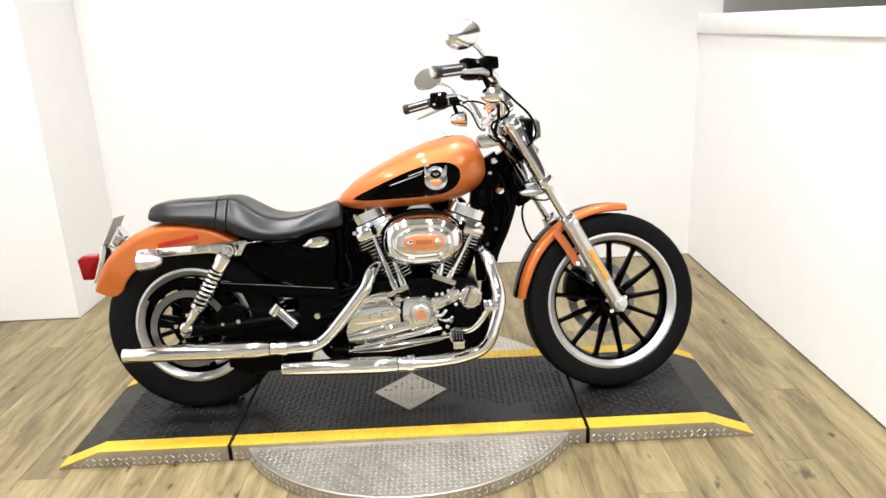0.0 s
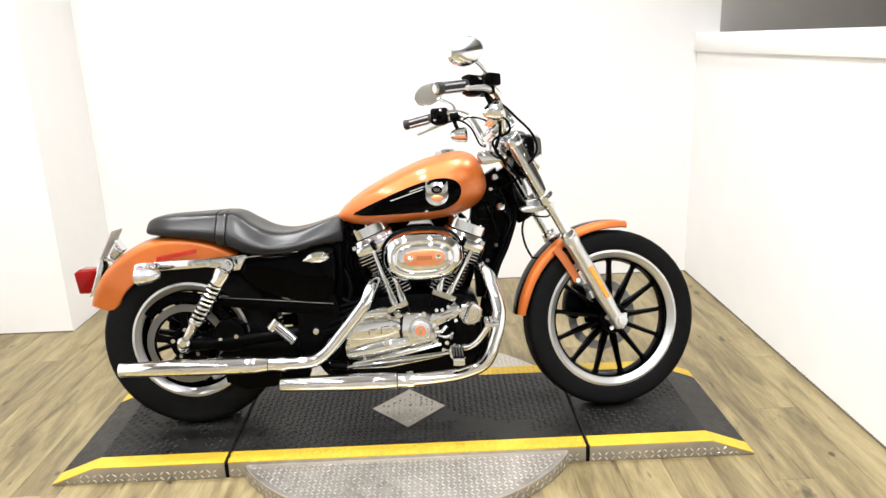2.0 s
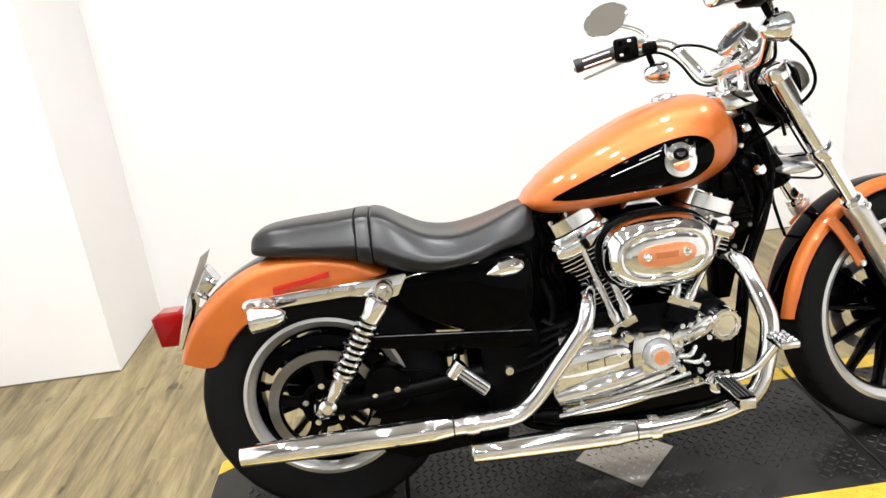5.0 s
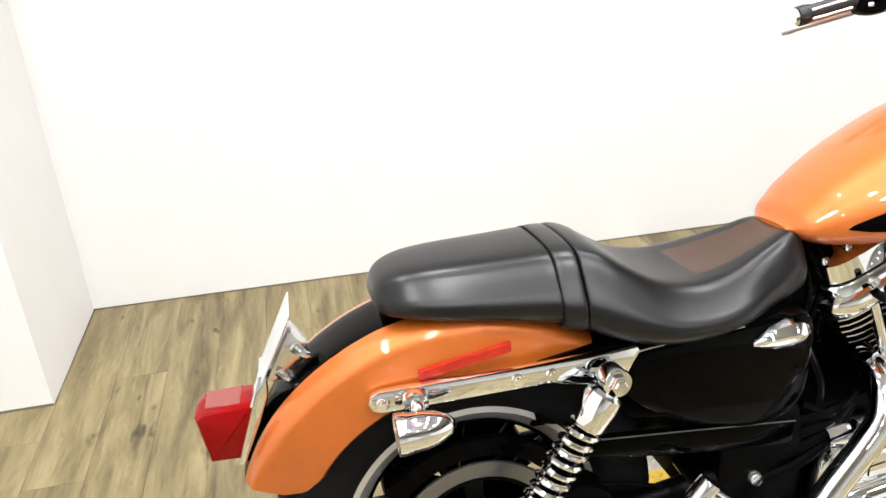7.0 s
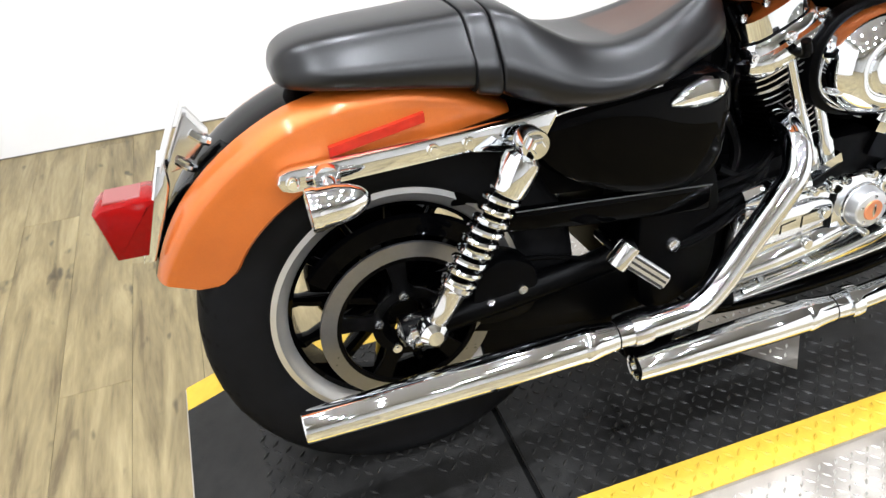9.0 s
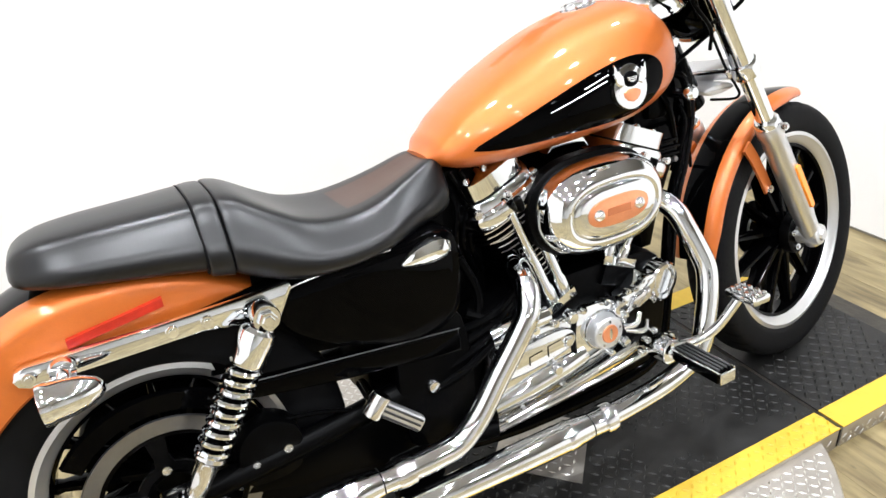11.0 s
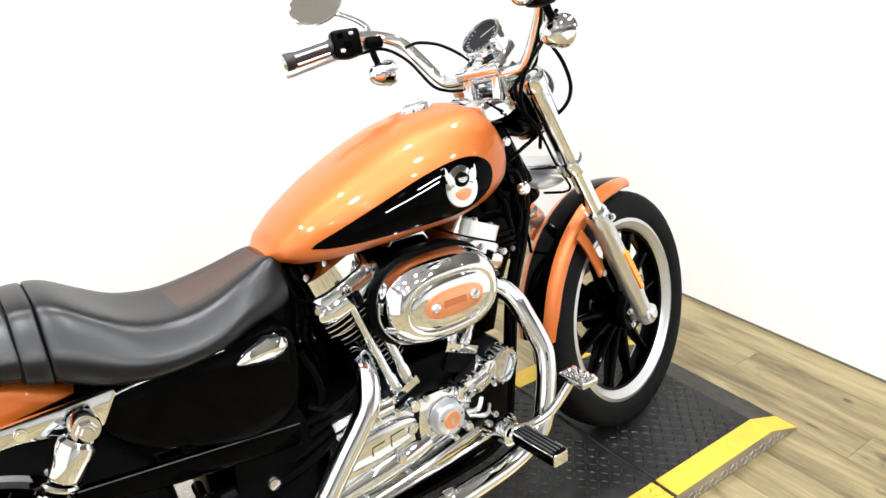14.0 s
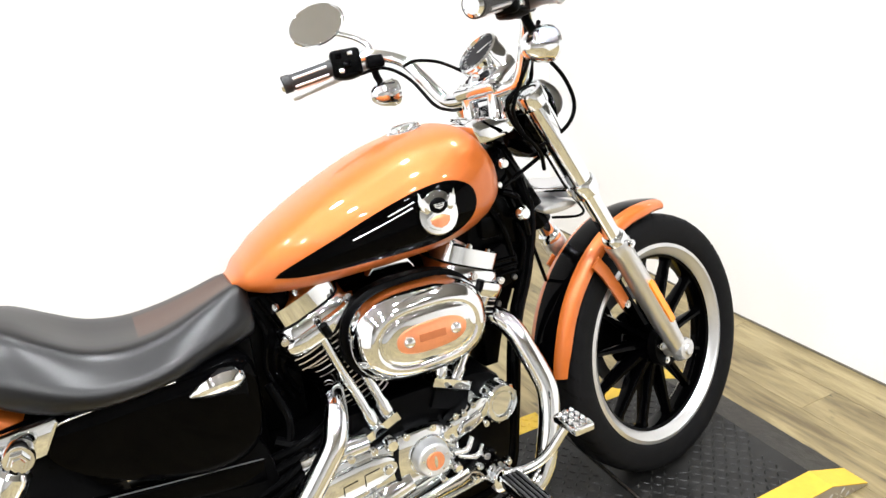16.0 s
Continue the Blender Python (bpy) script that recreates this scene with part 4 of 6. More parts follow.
for k in range(8):
    a = 2 * math.pi * k / 8
    bike("cap_knurl", box(-0.004, 0.004, -0.003, 0.003, 0, 0.008, 0.0015, 1), CHROME, "", CAP).data.transform(Matrix.Translation(CAP_AT + Vector((0.029 * math.cos(a), 0.029 * math.sin(a), 0.004 * math.cos(a)))))

# -- oil tank and side cover --
COVER = bike("side_cover", slab([(0.205, 0.600), (0.24, 0.622), (0.35, 0.630), (0.45, 0.635), (0.52, 0.632), (0.538, 0.60), (0.536, 0.52), (0.520, 0.472), (0.47, 0.446), (0.40, 0.450), (0.32, 0.475), (0.25, 0.515), (0.212, 0.555)], -0.138, -0.03, 0.020, 6), BLACK, "gloss black side cover")
bike("cover_emblem", loft([[(x, -0.137 + 0.016 * w / 0.017 * dy, z + w * dz) for dy, dz in ((0.3, -0.9), (-0.5, -0.75), (-0.9, -0.3), (-1, 0.2), (-0.6, 0.8), (0.3, 0.9))] for x, z, w in ((0.426, 0.595, 0.004), (0.438, 0.599, 0.013), (0.456, 0.603, 0.021), (0.480, 0.606, 0.025), (0.500, 0.606, 0.0235), (0.513, 0.605, 0.015), (0.518, 0.604, 0.005))]), CHROME, "chrome teardrop latch", COVER)
# chrome bead standing in for lamp reflections on the rolled black edge
bike("cover_rim_glint", tube([(0.228, -0.134, 0.607), (0.25, -0.136, 0.6165), (0.35, -0.1365, 0.6245), (0.41, -0.1365, 0.6275)], 0.0018, 8), DULL_CHROME, "lamp reflections along the cover's edge, drawn as a chrome bead", COVER)
bike("rear_inner_guard", slab([(0.10, 0.47), (0.12, 0.60), (0.25, 0.66), (0.55, 0.66), (0.55, 0.30), (0.36, 0.30), (0.36, 0.44)], -0.06, 0.11, 0.006), SATIN, "black battery box and inner fender")

bike("wheel_side_bracket", slab([(0.115, 0.235), (0.150, 0.300), (0.36, 0.320), (0.36, 0.150), (0.20, 0.135), (0.125, 0.165)], -0.104, -0.082, 0.006), SATIN, "black bracket beside the rear wheel")
bike("lower_brace", slab([(0.10, 0.262), (0.13, 0.290), (0.34, 0.318), (0.50, 0.325), (0.52, 0.225), (0.34, 0.212), (0.20, 0.232)], -0.105, -0.055, 0.006), SATIN, "black lower frame bracket")

# -- shocks --
def shock(y):
    top, low = Vector((0.184, y, 0.600)), Vector((0.016, y, 0.338))
    d = (low - top).normalized()
    body = bike("shock_absorber", tube([top - d * 0.002, top + d * 0.03, low], [0.016, 0.015, 0.013], 16, 1), SATIN, "rear shock with chrome coil spring")
    bike("shock_cover", lathe([(0, 0.018), (0.020, 0.018), (0.0265, 0.024), (0.028, 0.034), (0.028, 0.072), (0.024, 0.078), (0, 0.078)], top, d, 28), CHROME, "chrome upper cover", body)
    bike("shock_lower", lathe([(0, 0.225), (0.0245, 0.225), (0.0255, 0.231), (0.0190, 0.240), (0.0165, 0.268), (0.0150, 0.292), (0.012, 0.296), (0, 0.296)], top, d, 28), DULL_CHROME, "chrome lower body", body)
    coil = []
    side = Vector((0, 1, 0))
    up = d.cross(side)
    for k in range(9 * 16 + 1):
        a = 2 * math.pi * k / 16
        coil.append(top + d * (0.078 + 0.150 * k / (9 * 16)) + 0.0225 * (math.cos(a) * side + math.sin(a) * up))
    bike("spring", tube(coil, 0.0053, 8, 1), CHROME, "chrome coil spring", body)
    s = -1 if y < 0 else 1
    bike("top_mount", lathe([(0, 0.026), (0.008, 0.026), (0.010, 0.023), (0.0135, 0.023), (0.015, 0.019), (0.015, -0.02), (0, -0.02)], top, (0, s, 0), 6), CHROME, "", body)
    bike("top_eye", lathe([(0, -0.018), (0.020, -0.018), (0.0215, -0.014), (0.0215, 0.010), (0.020, 0.014), (0, 0.014)], top, (0, s, 0), 28), CHROME, "", body)
    bike("lower_eye", lathe([(0, -0.018), (0.019, -0.018), (0.021, -0.014), (0.021, 0.012), (0.012, 0.020), (0, 0.020)], low, (0, s, 0), 28), CHROME, "", body)


shock(-0.176)
shock(0.176)

# -- engine --
CASE = bike("crankcase", slab([(0.50, 0.21), (0.49, 0.36), (0.56, 0.43), (0.72, 0.455), (0.92, 0.455), (1.01, 0.43), (1.03, 0.33), (1.00, 0.20), (0.9, 0.175), (0.6, 0.175)], -0.105, 0.10, 0.01, 3), SATIN, "black engine crankcase")
bike("gear_cover", slab([(0.556, 0.258), (0.556, 0.335), (0.575, 0.378), (0.64, 0.392), (0.72, 0.392), (0.775, 0.402), (0.845, 0.398), (0.872, 0.372), (0.878, 0.330), (0.862, 0.290), (0.82, 0.268), (0.72, 0.246), (0.60, 0.238)], -0.150, -0.100, 0.012, 4), CHROME, "polished gearcase cover", CASE)
bike("gear_cover_lower", tube([(0.562, -0.138, 0.262), (0.64, -0.140, 0.276), (0.72, -0.140, 0.290), (0.775, -0.138, 0.300)], [0.022, 0.028, 0.028, 0.024], 20), CHROME, "rounded lower part of the cover", CASE)
bike("gear_cover_rib", slab([(0.578, 0.318), (0.580, 0.352), (0.61, 0.372), (0.70, 0.382), (0.742, 0.372), (0.742, 0.338), (0.66, 0.318)], -0.162, -0.146, 0.007, 3), CHROME, "raised panel of the cover", CASE)
bike("cover_groove", tube([(0.755, -0.1505, 0.392), (0.748, -0.1515, 0.345), (0.752, -0.1505, 0.300)], 0.0055, 8), SEAM, "dark groove in the cover", CASE)
for line in ([(0.640, 0.333), (0.640, 0.350), (0.668, 0.354)], [(0.682, 0.336), (0.682, 0.358), (0.712, 0.362)]):
    bike("cover_groove", tube([(x, -0.1622, z) for x, z in line], 0.0013, 6, 1), SEAM, "dark groove in the cover", CASE)
bike("starter_housing", tube([(0.585, -0.120, 0.394), (0.63, -0.128, 0.400), (0.705, -0.128, 0.402)], [0.020, 0.024, 0.021], 20), CHROME, "chrome starter housing", CASE)
for x, z, r in ((0.742, 0.398, 0.014), (0.728, 0.352, 0.011), (0.700, 0.300, 0.012), (0.868, 0.300, 0.011)):
    bike("cover_boss", lathe([(0, 0.014), (r * 0.7, 0.014), (r, 0.008), (r, -0.006), (0, -0.006)], (x, -0.154, z), (0, -1, 0), 20), CHROME, "", CASE)
bike("cover_ring", lathe([(0.037, 0.002), (0.038, 0.005), (0.040, 0.005), (0.042, 0.002), (0.042, -0.004), (0.037, -0.004)], (0.817, -0.150, 0.343), (0, -1, 0), 36), CHROME, "", CASE)
bike("case_foot", slab([(0.57, 0.205), (0.575, 0.232), (0.70, 0.240), (0.88, 0.256), (0.97, 0.283), (0.97, 0.265), (0.88, 0.235), (0.70, 0.205)], -0.138, -0.105, 0.006), DULL_CHROME, "", CASE)
TIMER = bike("timer_cover", lathe([(0, 0.029), (0.029, 0.029), (0.0325, 0.027), (0.0345, 0.023), (0.0345, 0.012), (0.037, 0.008), (0.037, -0.01), (0, -0.01)], (0.817, -0.148, 0.343), (0, -1, 0), 40), ALU, "round bright timer cover", CASE)
bike("timer_inlay", lathe([(0, 0.032), (0.018, 0.0315), (0.0195, 0.028), (0, 0.028)], (0.817, -0.148, 0.343), (0, -1, 0), 32), COPPER, "copper disc with a plain shape", TIMER)
bike("timer_bar", lathe([(0, 0.0335), (0.008, 0.033), (0.009, 0.030), (0, 0.030)], (0.817, -0.148, 0.343), (0, -1, 0), 6, (0.45, 1.6)), DULL_CHROME, "", TIMER)
for k in range(5):
    a = 2 * math.pi * k / 5 + 0.3
    bike("timer_bolt", bolt((0.817 + 0.0255 * math.cos(a), -0.1765, 0.343 + 0.0255 * math.sin(a)), (0, -1, 0), 0.003, 0.003), DULL_CHROME, "", TIMER)
for x, z in ((0.572, 0.372), (0.615, 0.388), (0.665, 0.393), (0.71, 0.392), (0.775, 0.398), (0.83, 0.398), (0.872, 0.345), (0.84, 0.280), (0.72, 0.252), (0.62, 0.244), (0.562, 0.29)):
    bike("case_bolt", bolt((x, -0.150, z), (0, -1, 0), 0.0075, 0.008), CHROME, "", CASE)
CAP_C, CAP_D = Vector((0.985, -0.102, 0.388)), Vector((0.16, -1, 0.0)).normalized()
OIL_CAP = bike("oil_filter_cap", lathe([(0, 0.036), (0.027, 0.036), (0.0285, 0.042), (0.037, 0.042), (0.0405, 0.038), (0.0410, 0.016), (0.043, 0.012), (0.043, 0.004), (0.040, -0.004), (0.037, -0.06), (0, -0.06)], CAP_C, CAP_D, 36), CHROME, "round chrome cover ahead of the engine")
for k in range(12):
    a = 2 * math.pi * k / 12
    e1 = CAP_D.orthogonal().normalized()
    e2 = CAP_D.cross(e1)
    c = CAP_C + 0.0400 * (math.cos(a) * e1 + math.sin(a) * e2)
    bike("cap_flute", tube([c + CAP_D * 0.016, c + CAP_D * 0.038], 0.0028, 6, 1), CHROME, "", OIL_CAP)
bike("cap_face", lathe([(0, 0.0385), (0.0240, 0.0385), (0.0250, 0.0350), (0, 0.0350)], CAP_C, CAP_D, 32), CHROME, "polished cap face", OIL_CAP)
bike("oil_pump_block", slab([(0.846, 0.372), (0.862, 0.398), (0.895, 0.402), (0.928, 0.424), (0.952, 0.420), (0.948, 0.386), (0.905, 0.366), (0.868, 0.352)], -0.160, -0.112, 0.007, 3), CHROME, "chrome block beside the timer cover", CASE)
bike("pump_panel", slab([(0.878, 0.374), (0.888, 0.392), (0.928, 0.404), (0.932, 0.384), (0.900, 0.370)], -0.170, -0.160, 0.003), DULL_CHROME, "", CASE)
for x, z in ((0.862, 0.392), (0.874, 0.410), (0.893, 0.410), (0.914, 0.420), (0.866, 0.362), (0.938, 0.372)):
    bike("block_bolt", bolt((x, -0.158, z), (0, -1, 0.1), 0.0065, 0.014), CHROME, "", CASE)
for pts in ([(0.868, -0.158, 0.332), (0.888, -0.170, 0.338), (0.905, -0.160, 0.352)], [(0.880, -0.150, 0.318), (0.905, -0.172, 0.318), (0.925, -0.158, 0.326)]):
    bike("oil_fitting", tube(pts, 0.0065, 10), CHROME, "", CASE)


def cylinder(lean, base, name, tappet, rods):
    """One finned cylinder with its head and rocker cover; lean: degrees forward of upright."""
    a = radians(lean)
    d, n = Vector((math.sin(a), 0, math.cos(a))), Vector((math.cos(a), 0, -math.sin(a)))
    b = Vector(base)

    def block(t0, t1, hx, hy, round_by, bm=None, shift=0.0):
        rings = []
        for t in (t0, t1):
            ring = []
            for k in range(28):
                q = 2 * math.pi * k / 28
                c, s = math.cos(q), math.sin(q)
                ring.append(b + d * t + n * (hx * math.copysign(abs(c) ** round_by, c) + shift) + Vector((0, hy * math.copysign(abs(s) ** round_by, s), 0)))
            rings.append(ring)
        return loft(rings, bm=bm)

    def outer_half(bm, limit):
        """Only the part of a fin's edge that was machined bright."""
        bmesh.ops.delete(bm, geom=[f for f in bm.faces if f.calc_center_median().y > limit or len(f.verts) > 4], context="FACES")
        return bm

    barrel = bike(name, block(0.0, 0.165, 0.056, 0.060, 1.0), SATIN, "black finned engine cylinder")
    for k in range(11):
        t = 0.022 + k * 0.0128
        grow = 0.062 + 0.007 * k / 10
        bike("fin", block(t, t + 0.0042, grow, grow + 0.012, 0.6), SATIN, "", barrel)
        bike("fin_edge", outer_half(block(t + 0.0008, t + 0.0034, grow + 0.0012, grow + 0.0132, 0.6), -0.066), ALU, "bright fin edge", barrel)
    head = bike("cylinder_head", block(0.163, 0.225, 0.066, 0.078, 0.55), SATIN, "", barrel)
    for k in range(5):
        t = 0.167 + k * 0.0115
        bike("head_fin", block(t, t + 0.005, 0.088, 0.100, 0.5), SATIN, "", barrel)
        bike("head_fin_edge", outer_half(block(t + 0.0012, t + 0.0038, 0.0893, 0.1013, 0.5), -0.085), ALU, "bright fin edge", barrel)
    low = bmesh.new()
    rings = []
    for t, hx, hy in ((0.198, 0.088, 0.106), (0.202, 0.091, 0.109), (0.222, 0.092, 0.110), (0.228, 0.089, 0.107), (0.231, 0.080, 0.099), (0.246, 0.077, 0.096), (0.249, 0.075, 0.094), (0.250, 0.071, 0.090)):
        ring = []
        for k in range(40):
            q = 2 * math.pi * k / 40
            c, sn = math.cos(q), math.sin(q)
            ring.append(b + d * t + n * hx * math.copysign(abs(c) ** 0.5, c) + Vector((0, hy * math.copysign(abs(sn) ** 0.5, sn), 0)))
        rings.append(ring)
    loft(rings, bm=low)
    cover = bike("rocker_box", low, CHROME, "chrome rocker cover", barrel)
    bike("rocker_gasket", block(0.2495, 0.2535, 0.0706, 0.0906, 0.55), SEAM, "dark gasket line", cover)
    up = block(0.253, 0.286, 0.072, 0.092, 0.55)
    bmesh.ops.bevel(up, geom=[e for e in up.edges if len(e.link_faces) == 2 and e.calc_face_angle(0) > 0.9], offset=0.020, segments=5, affect="EDGES")
    bike("rocker_lid", up, CHROME, "", cover)
    for u in (-0.045, 0.0, 0.045):
        bike("rocker_bolt", bolt(b + d * 0.2845 + n * u + Vector((0, -0.058, 0)), d, 0.008, 0.008), CHROME, "", cover)
        bike("rocker_rib", tube([b + d * 0.284 + n * u + Vector((0, -0.052, 0)), b + d * 0.286 + n * u, b + d * 0.284 + n * u + Vector((0, 0.06, 0))], 0.006, 8, 1), CHROME, "", cover)
        bike("flange_bolt", bolt(b + d * 0.236 + n * (u * 1.5) + Vector((0, -0.100 if abs(u) < 0.01 else -0.094, 0)), (0, -1, 0), 0.0075, 0.008), DULL_CHROME, "", cover)
    bike("spark_plug", tube([b + d * 0.205 + Vector((0, -0.09, 0)), b + d * 0.212 + Vector((0, -0.125, 0)), b + d * 0.235 + Vector((0, -0.13, 0))], 0.008, 10), SATIN, "", barrel)
    for u, v in rods:
        foot, top = b + Vector(tappet) + n * u + Vector((0, -0.112, -0.015)), b + d * 0.20 + n * v + Vector((0, -0.098, 0))
        bike("pushrod_tube", tube([foot, foot.lerp(top, 0.16), foot.lerp(top, 0.2), top], [0.0140, 0.0140, 0.0105, 0.0100], 16, 1), CHROME, "chrome pushrod tube", barrel)
    base_block = b + Vector(tappet) + Vector((0, -0.112, -0.022))
    rows = [[base_block + n * u + Vector((0, v, 0)) + d * h for u, v in ((-0.042, -0.02), (0.042, -0.02), (0.042, 0.03), (-0.042, 0.03))] for h in (-0.004, 0.014)]
    bike("tappet_cover", loft(rows), CHROME, "", barrel)
    rows = [[base_block + n * u + Vector((0, v, 0)) + d * h for u, v in ((-0.036, -0.022), (0.036, -0.022), (0.036, 0.03), (-0.036, 0.03))] for h in (-0.045, -0.004)]
    bike("tappet_block", loft(rows), SATIN, "", barrel)
    return barrel


cylinder(-22.5, (0.752, 0.0, 0.432), "rear_cylinder", (-0.014, 0.0, 0.004), ((-0.006, -0.010), (0.026, 0.026)))
cylinder(22.5, (0.890, 0.0, 0.432), "front_cylinder", (0.010, 0.020, 0.034), ((-0.018, -0.038), (0.018, 0.038)))
bike("engine_far_side", slab([(0.60, 0.44), (0.575, 0.58), (0.60, 0.70), (0.78, 0.712), (0.98, 0.715), (1.035, 0.66), (1.02, 0.50), (1.00, 0.44)], 0.035, 0.095, 0.01), SATIN, "black far side of the engine")
bike("intake_manifold", tube([(0.74, 0.0, 0.60), (0.82, -0.03, 0.60), (0.90, 0.0, 0.60)], 0.028, 16), SATIN, "intake manifold")
bike("carburettor", tube([(0.82, -0.01, 0.60), (0.83, -0.11, 0.60)], 0.038, 20, 1), SATIN, "carburettor")
bike("primary_cover", slab([(0.48, 0.23), (0.48, 0.38), (0.56, 0.42), (0.86, 0.40), (0.97, 0.36), (0.98, 0.28), (0.90, 0.21), (0.56, 0.19)], 0.10, 0.17, 0.015, 4), CHROME, "chrome primary cover")


# -- air cleaner --
def oval(cx, cz, hl, hh, y, seg=48, tilt=0.0, power=0.72):
    out = []
    for k in range(seg):
        a = 2 * math.pi * k / seg
        c, s = math.cos(a), math.sin(a)
        u, v = hl * math.copysign(abs(c) ** power, c), hh * math.copysign(abs(s) ** (power + 0.15), s)
        out.append((cx + u * math.cos(tilt) - v * math.sin(tilt), y, cz + u * math.sin(tilt) + v * math.cos(tilt)))
    return out


ACX, ACZ, ACT = 0.836, 0.597, radians(1.0)
AIR = bike("air_cleaner", loft([oval(ACX, ACZ, hl, hh, y, tilt=ACT) for hl, hh, y in ((0.128, 0.082, -0.112), (0.134, 0.088, -0.116), (0.134, 0.088, -0.150), (0.130, 0.084, -0.160), (0.122, 0.076, -0.172), (0.112, 0.066, -0.182), (0.104, 0.058, -0.185), (0.098, 0.052, -0.184), (0.095, 0.049, -0.181))]), CHROME, "chrome oval air cleaner cover")
bike("air_backplate", loft([oval(ACX - 0.002, ACZ, hl, hh, y, tilt=ACT) for hl, hh, y in ((0.130, 0.084, -0.086), (0.141, 0.095, -0.090), (0.142, 0.096, -0.116), (0.138, 0.092, -0.120), (0.130, 0.084, -0.121))]), SATIN, "black backplate", AIR)
bike("air_face", loft([oval(ACX + 0.002, ACZ, hl, hh, y, tilt=ACT) for hl, hh, y in ((0.093, 0.047, -0.176), (0.093, 0.047, -0.1835), (0.088, 0.043, -0.186), (0.080, 0.036, -0.187))]), CHROME, "polished inner face", AIR)
INLAY = bike("air_inlay", loft([oval(ACX + 0.004, ACZ, hl, hh, y, tilt=ACT) for hl, hh, y in ((0.069, 0.0275, -0.180), (0.069, 0.0275, -0.188), (0.066, 0.025, -0.1895))]), COPPER, "copper oval insert", AIR)
for u in (-0.046, 0.046):
    bike("inlay_bolt", lathe([(0, 0.010), (0.006, 0.009), (0.010, 0.005), (0.012, 0.0), (0.012, -0.004), (0, -0.004)], (ACX + 0.004 + u, -0.189, ACZ + u * math.tan(ACT)), (0, -1, 0), 18), CHROME, "", INLAY)
bike("inlay_writing", box(ACX - 0.022, ACX + 0.030, -0.1905, -0.189, ACZ - 0.007, ACZ + 0.007, 0.0), mat("inlay_mark", (0.5, 0.17, 0.07), 0.35, 0.5, grain=0.1), "unreadable mark", INLAY)

# -- exhausts --
Y = -0.185
PIPE1 = bike("front_exhaust", tube([(1.010, -0.040, 0.548), (1.038, -0.075, 0.540), (1.056, -0.104, 0.516), (1.068, -0.124, 0.478), (1.082, -0.145, 0.430), (1.088, -0.160, 0.391), (1.080, -0.172, 0.340), (1.062, -0.183, 0.284), (1.052, -0.188, 0.257), (1.032, -0.191, 0.228), (1.000, -0.192, 0.208), (0.930, -0.196, 0.190), (0.84, -0.20, 0.182), (0.755, -0.205, 0.180)], 0.0225, 18), CHROME, "chrome front exhaust pipe")
bike("exhaust_clamp", lathe([(0.0, -0.012), (0.030, -0.012), (0.031, 0.0), (0.030, 0.012), (0, 0.012)], (0.775, -0.204, 0.181), (1, 0, 0.02), 28), CHROME, "", PIPE1)


def muffler(a, b, name, r0, r1, parent):
    a, b = Vector(a), Vector(b)
    d = (b - a).normalized()
    L = (b - a).length
    shell = bike(name, lathe([(r0 * 0.9, 0.0), (r0, 0.002), (r0, 0.030), (r0 + 0.001, 0.036), (r1 * 0.97, 0.072), (r1 * 1.0, 0.078), (r1 * 1.01, 0.092), (r1 * 0.985, 0.094), (r1 * 0.985, 0.097), (r1, 0.100), (r1 * 0.99, L * 0.40), (r1 * 0.90, L * 0.75), (r1 * 0.80, L - 0.002), (r1 * 0.77, L), (r1 * 0.72, L - 0.004), (r1 * 0.70, L - 0.09), (0, L - 0.09)], a, d, 36), CHROME, "chrome slip-on muffler")
    bike("muffler_seam", lathe([(r0, 0.0325), (r0 + 0.0012, 0.033), (r0 + 0.0012, 0.0352), (r0, 0.036)], a, d, 36), SEAM, "dark seam line", shell)
    return shell


M1 = muffler((0.765, -0.205, 0.180), (0.338, -0.212, 0.187), "lower_muffler", 0.0245, 0.0295, None)
PIPE2 = bike("rear_exhaust", tube([(0.672, -0.080, 0.512), (0.660, -0.120, 0.506), (0.648, -0.160, 0.487), (0.634, -0.179, 0.452), (0.606, -0.184, 0.415), (0.555, -0.188, 0.355), (0.500, -0.195, 0.293), (0.455, -0.20, 0.263), (0.40, -0.203, 0.258), (0.33, -0.205, 0.258)], 0.0225, 18), CHROME, "chrome rear exhaust pipe")
bike("exhaust_clamp", lathe([(0, -0.016), (0.0255, -0.016), (0.027, 0.0), (0.0255, 0.016), (0, 0.016)], (0.345, -0.205, 0.258), (1, 0, 0), 28), DULL_CHROME, "", PIPE2)
M2 = muffler((0.335, -0.205, 0.258), (-0.195, -0.212, 0.261), "upper_muffler", 0.0235, 0.0300, None)
for m, x, z in ((M1, 0.338, 0.187), (M2, -0.195, 0.261)):
    bike("muffler_bore", lathe([(0.0, 0.0), (0.021, 0.0), (0.021, 0.004), (0, 0.004)], (x + 0.02, -0.212, z), (1, 0, 0), 24), SEAM, "dark muffler bore", m)
bike("muffler_bracket", slab([(0.335, 0.190), (0.340, 0.235), (0.420, 0.240), (0.435, 0.215), (0.415, 0.180), (0.36, 0.172)], -0.185, -0.13, 0.008, 3), SATIN, "black muffler bracket")

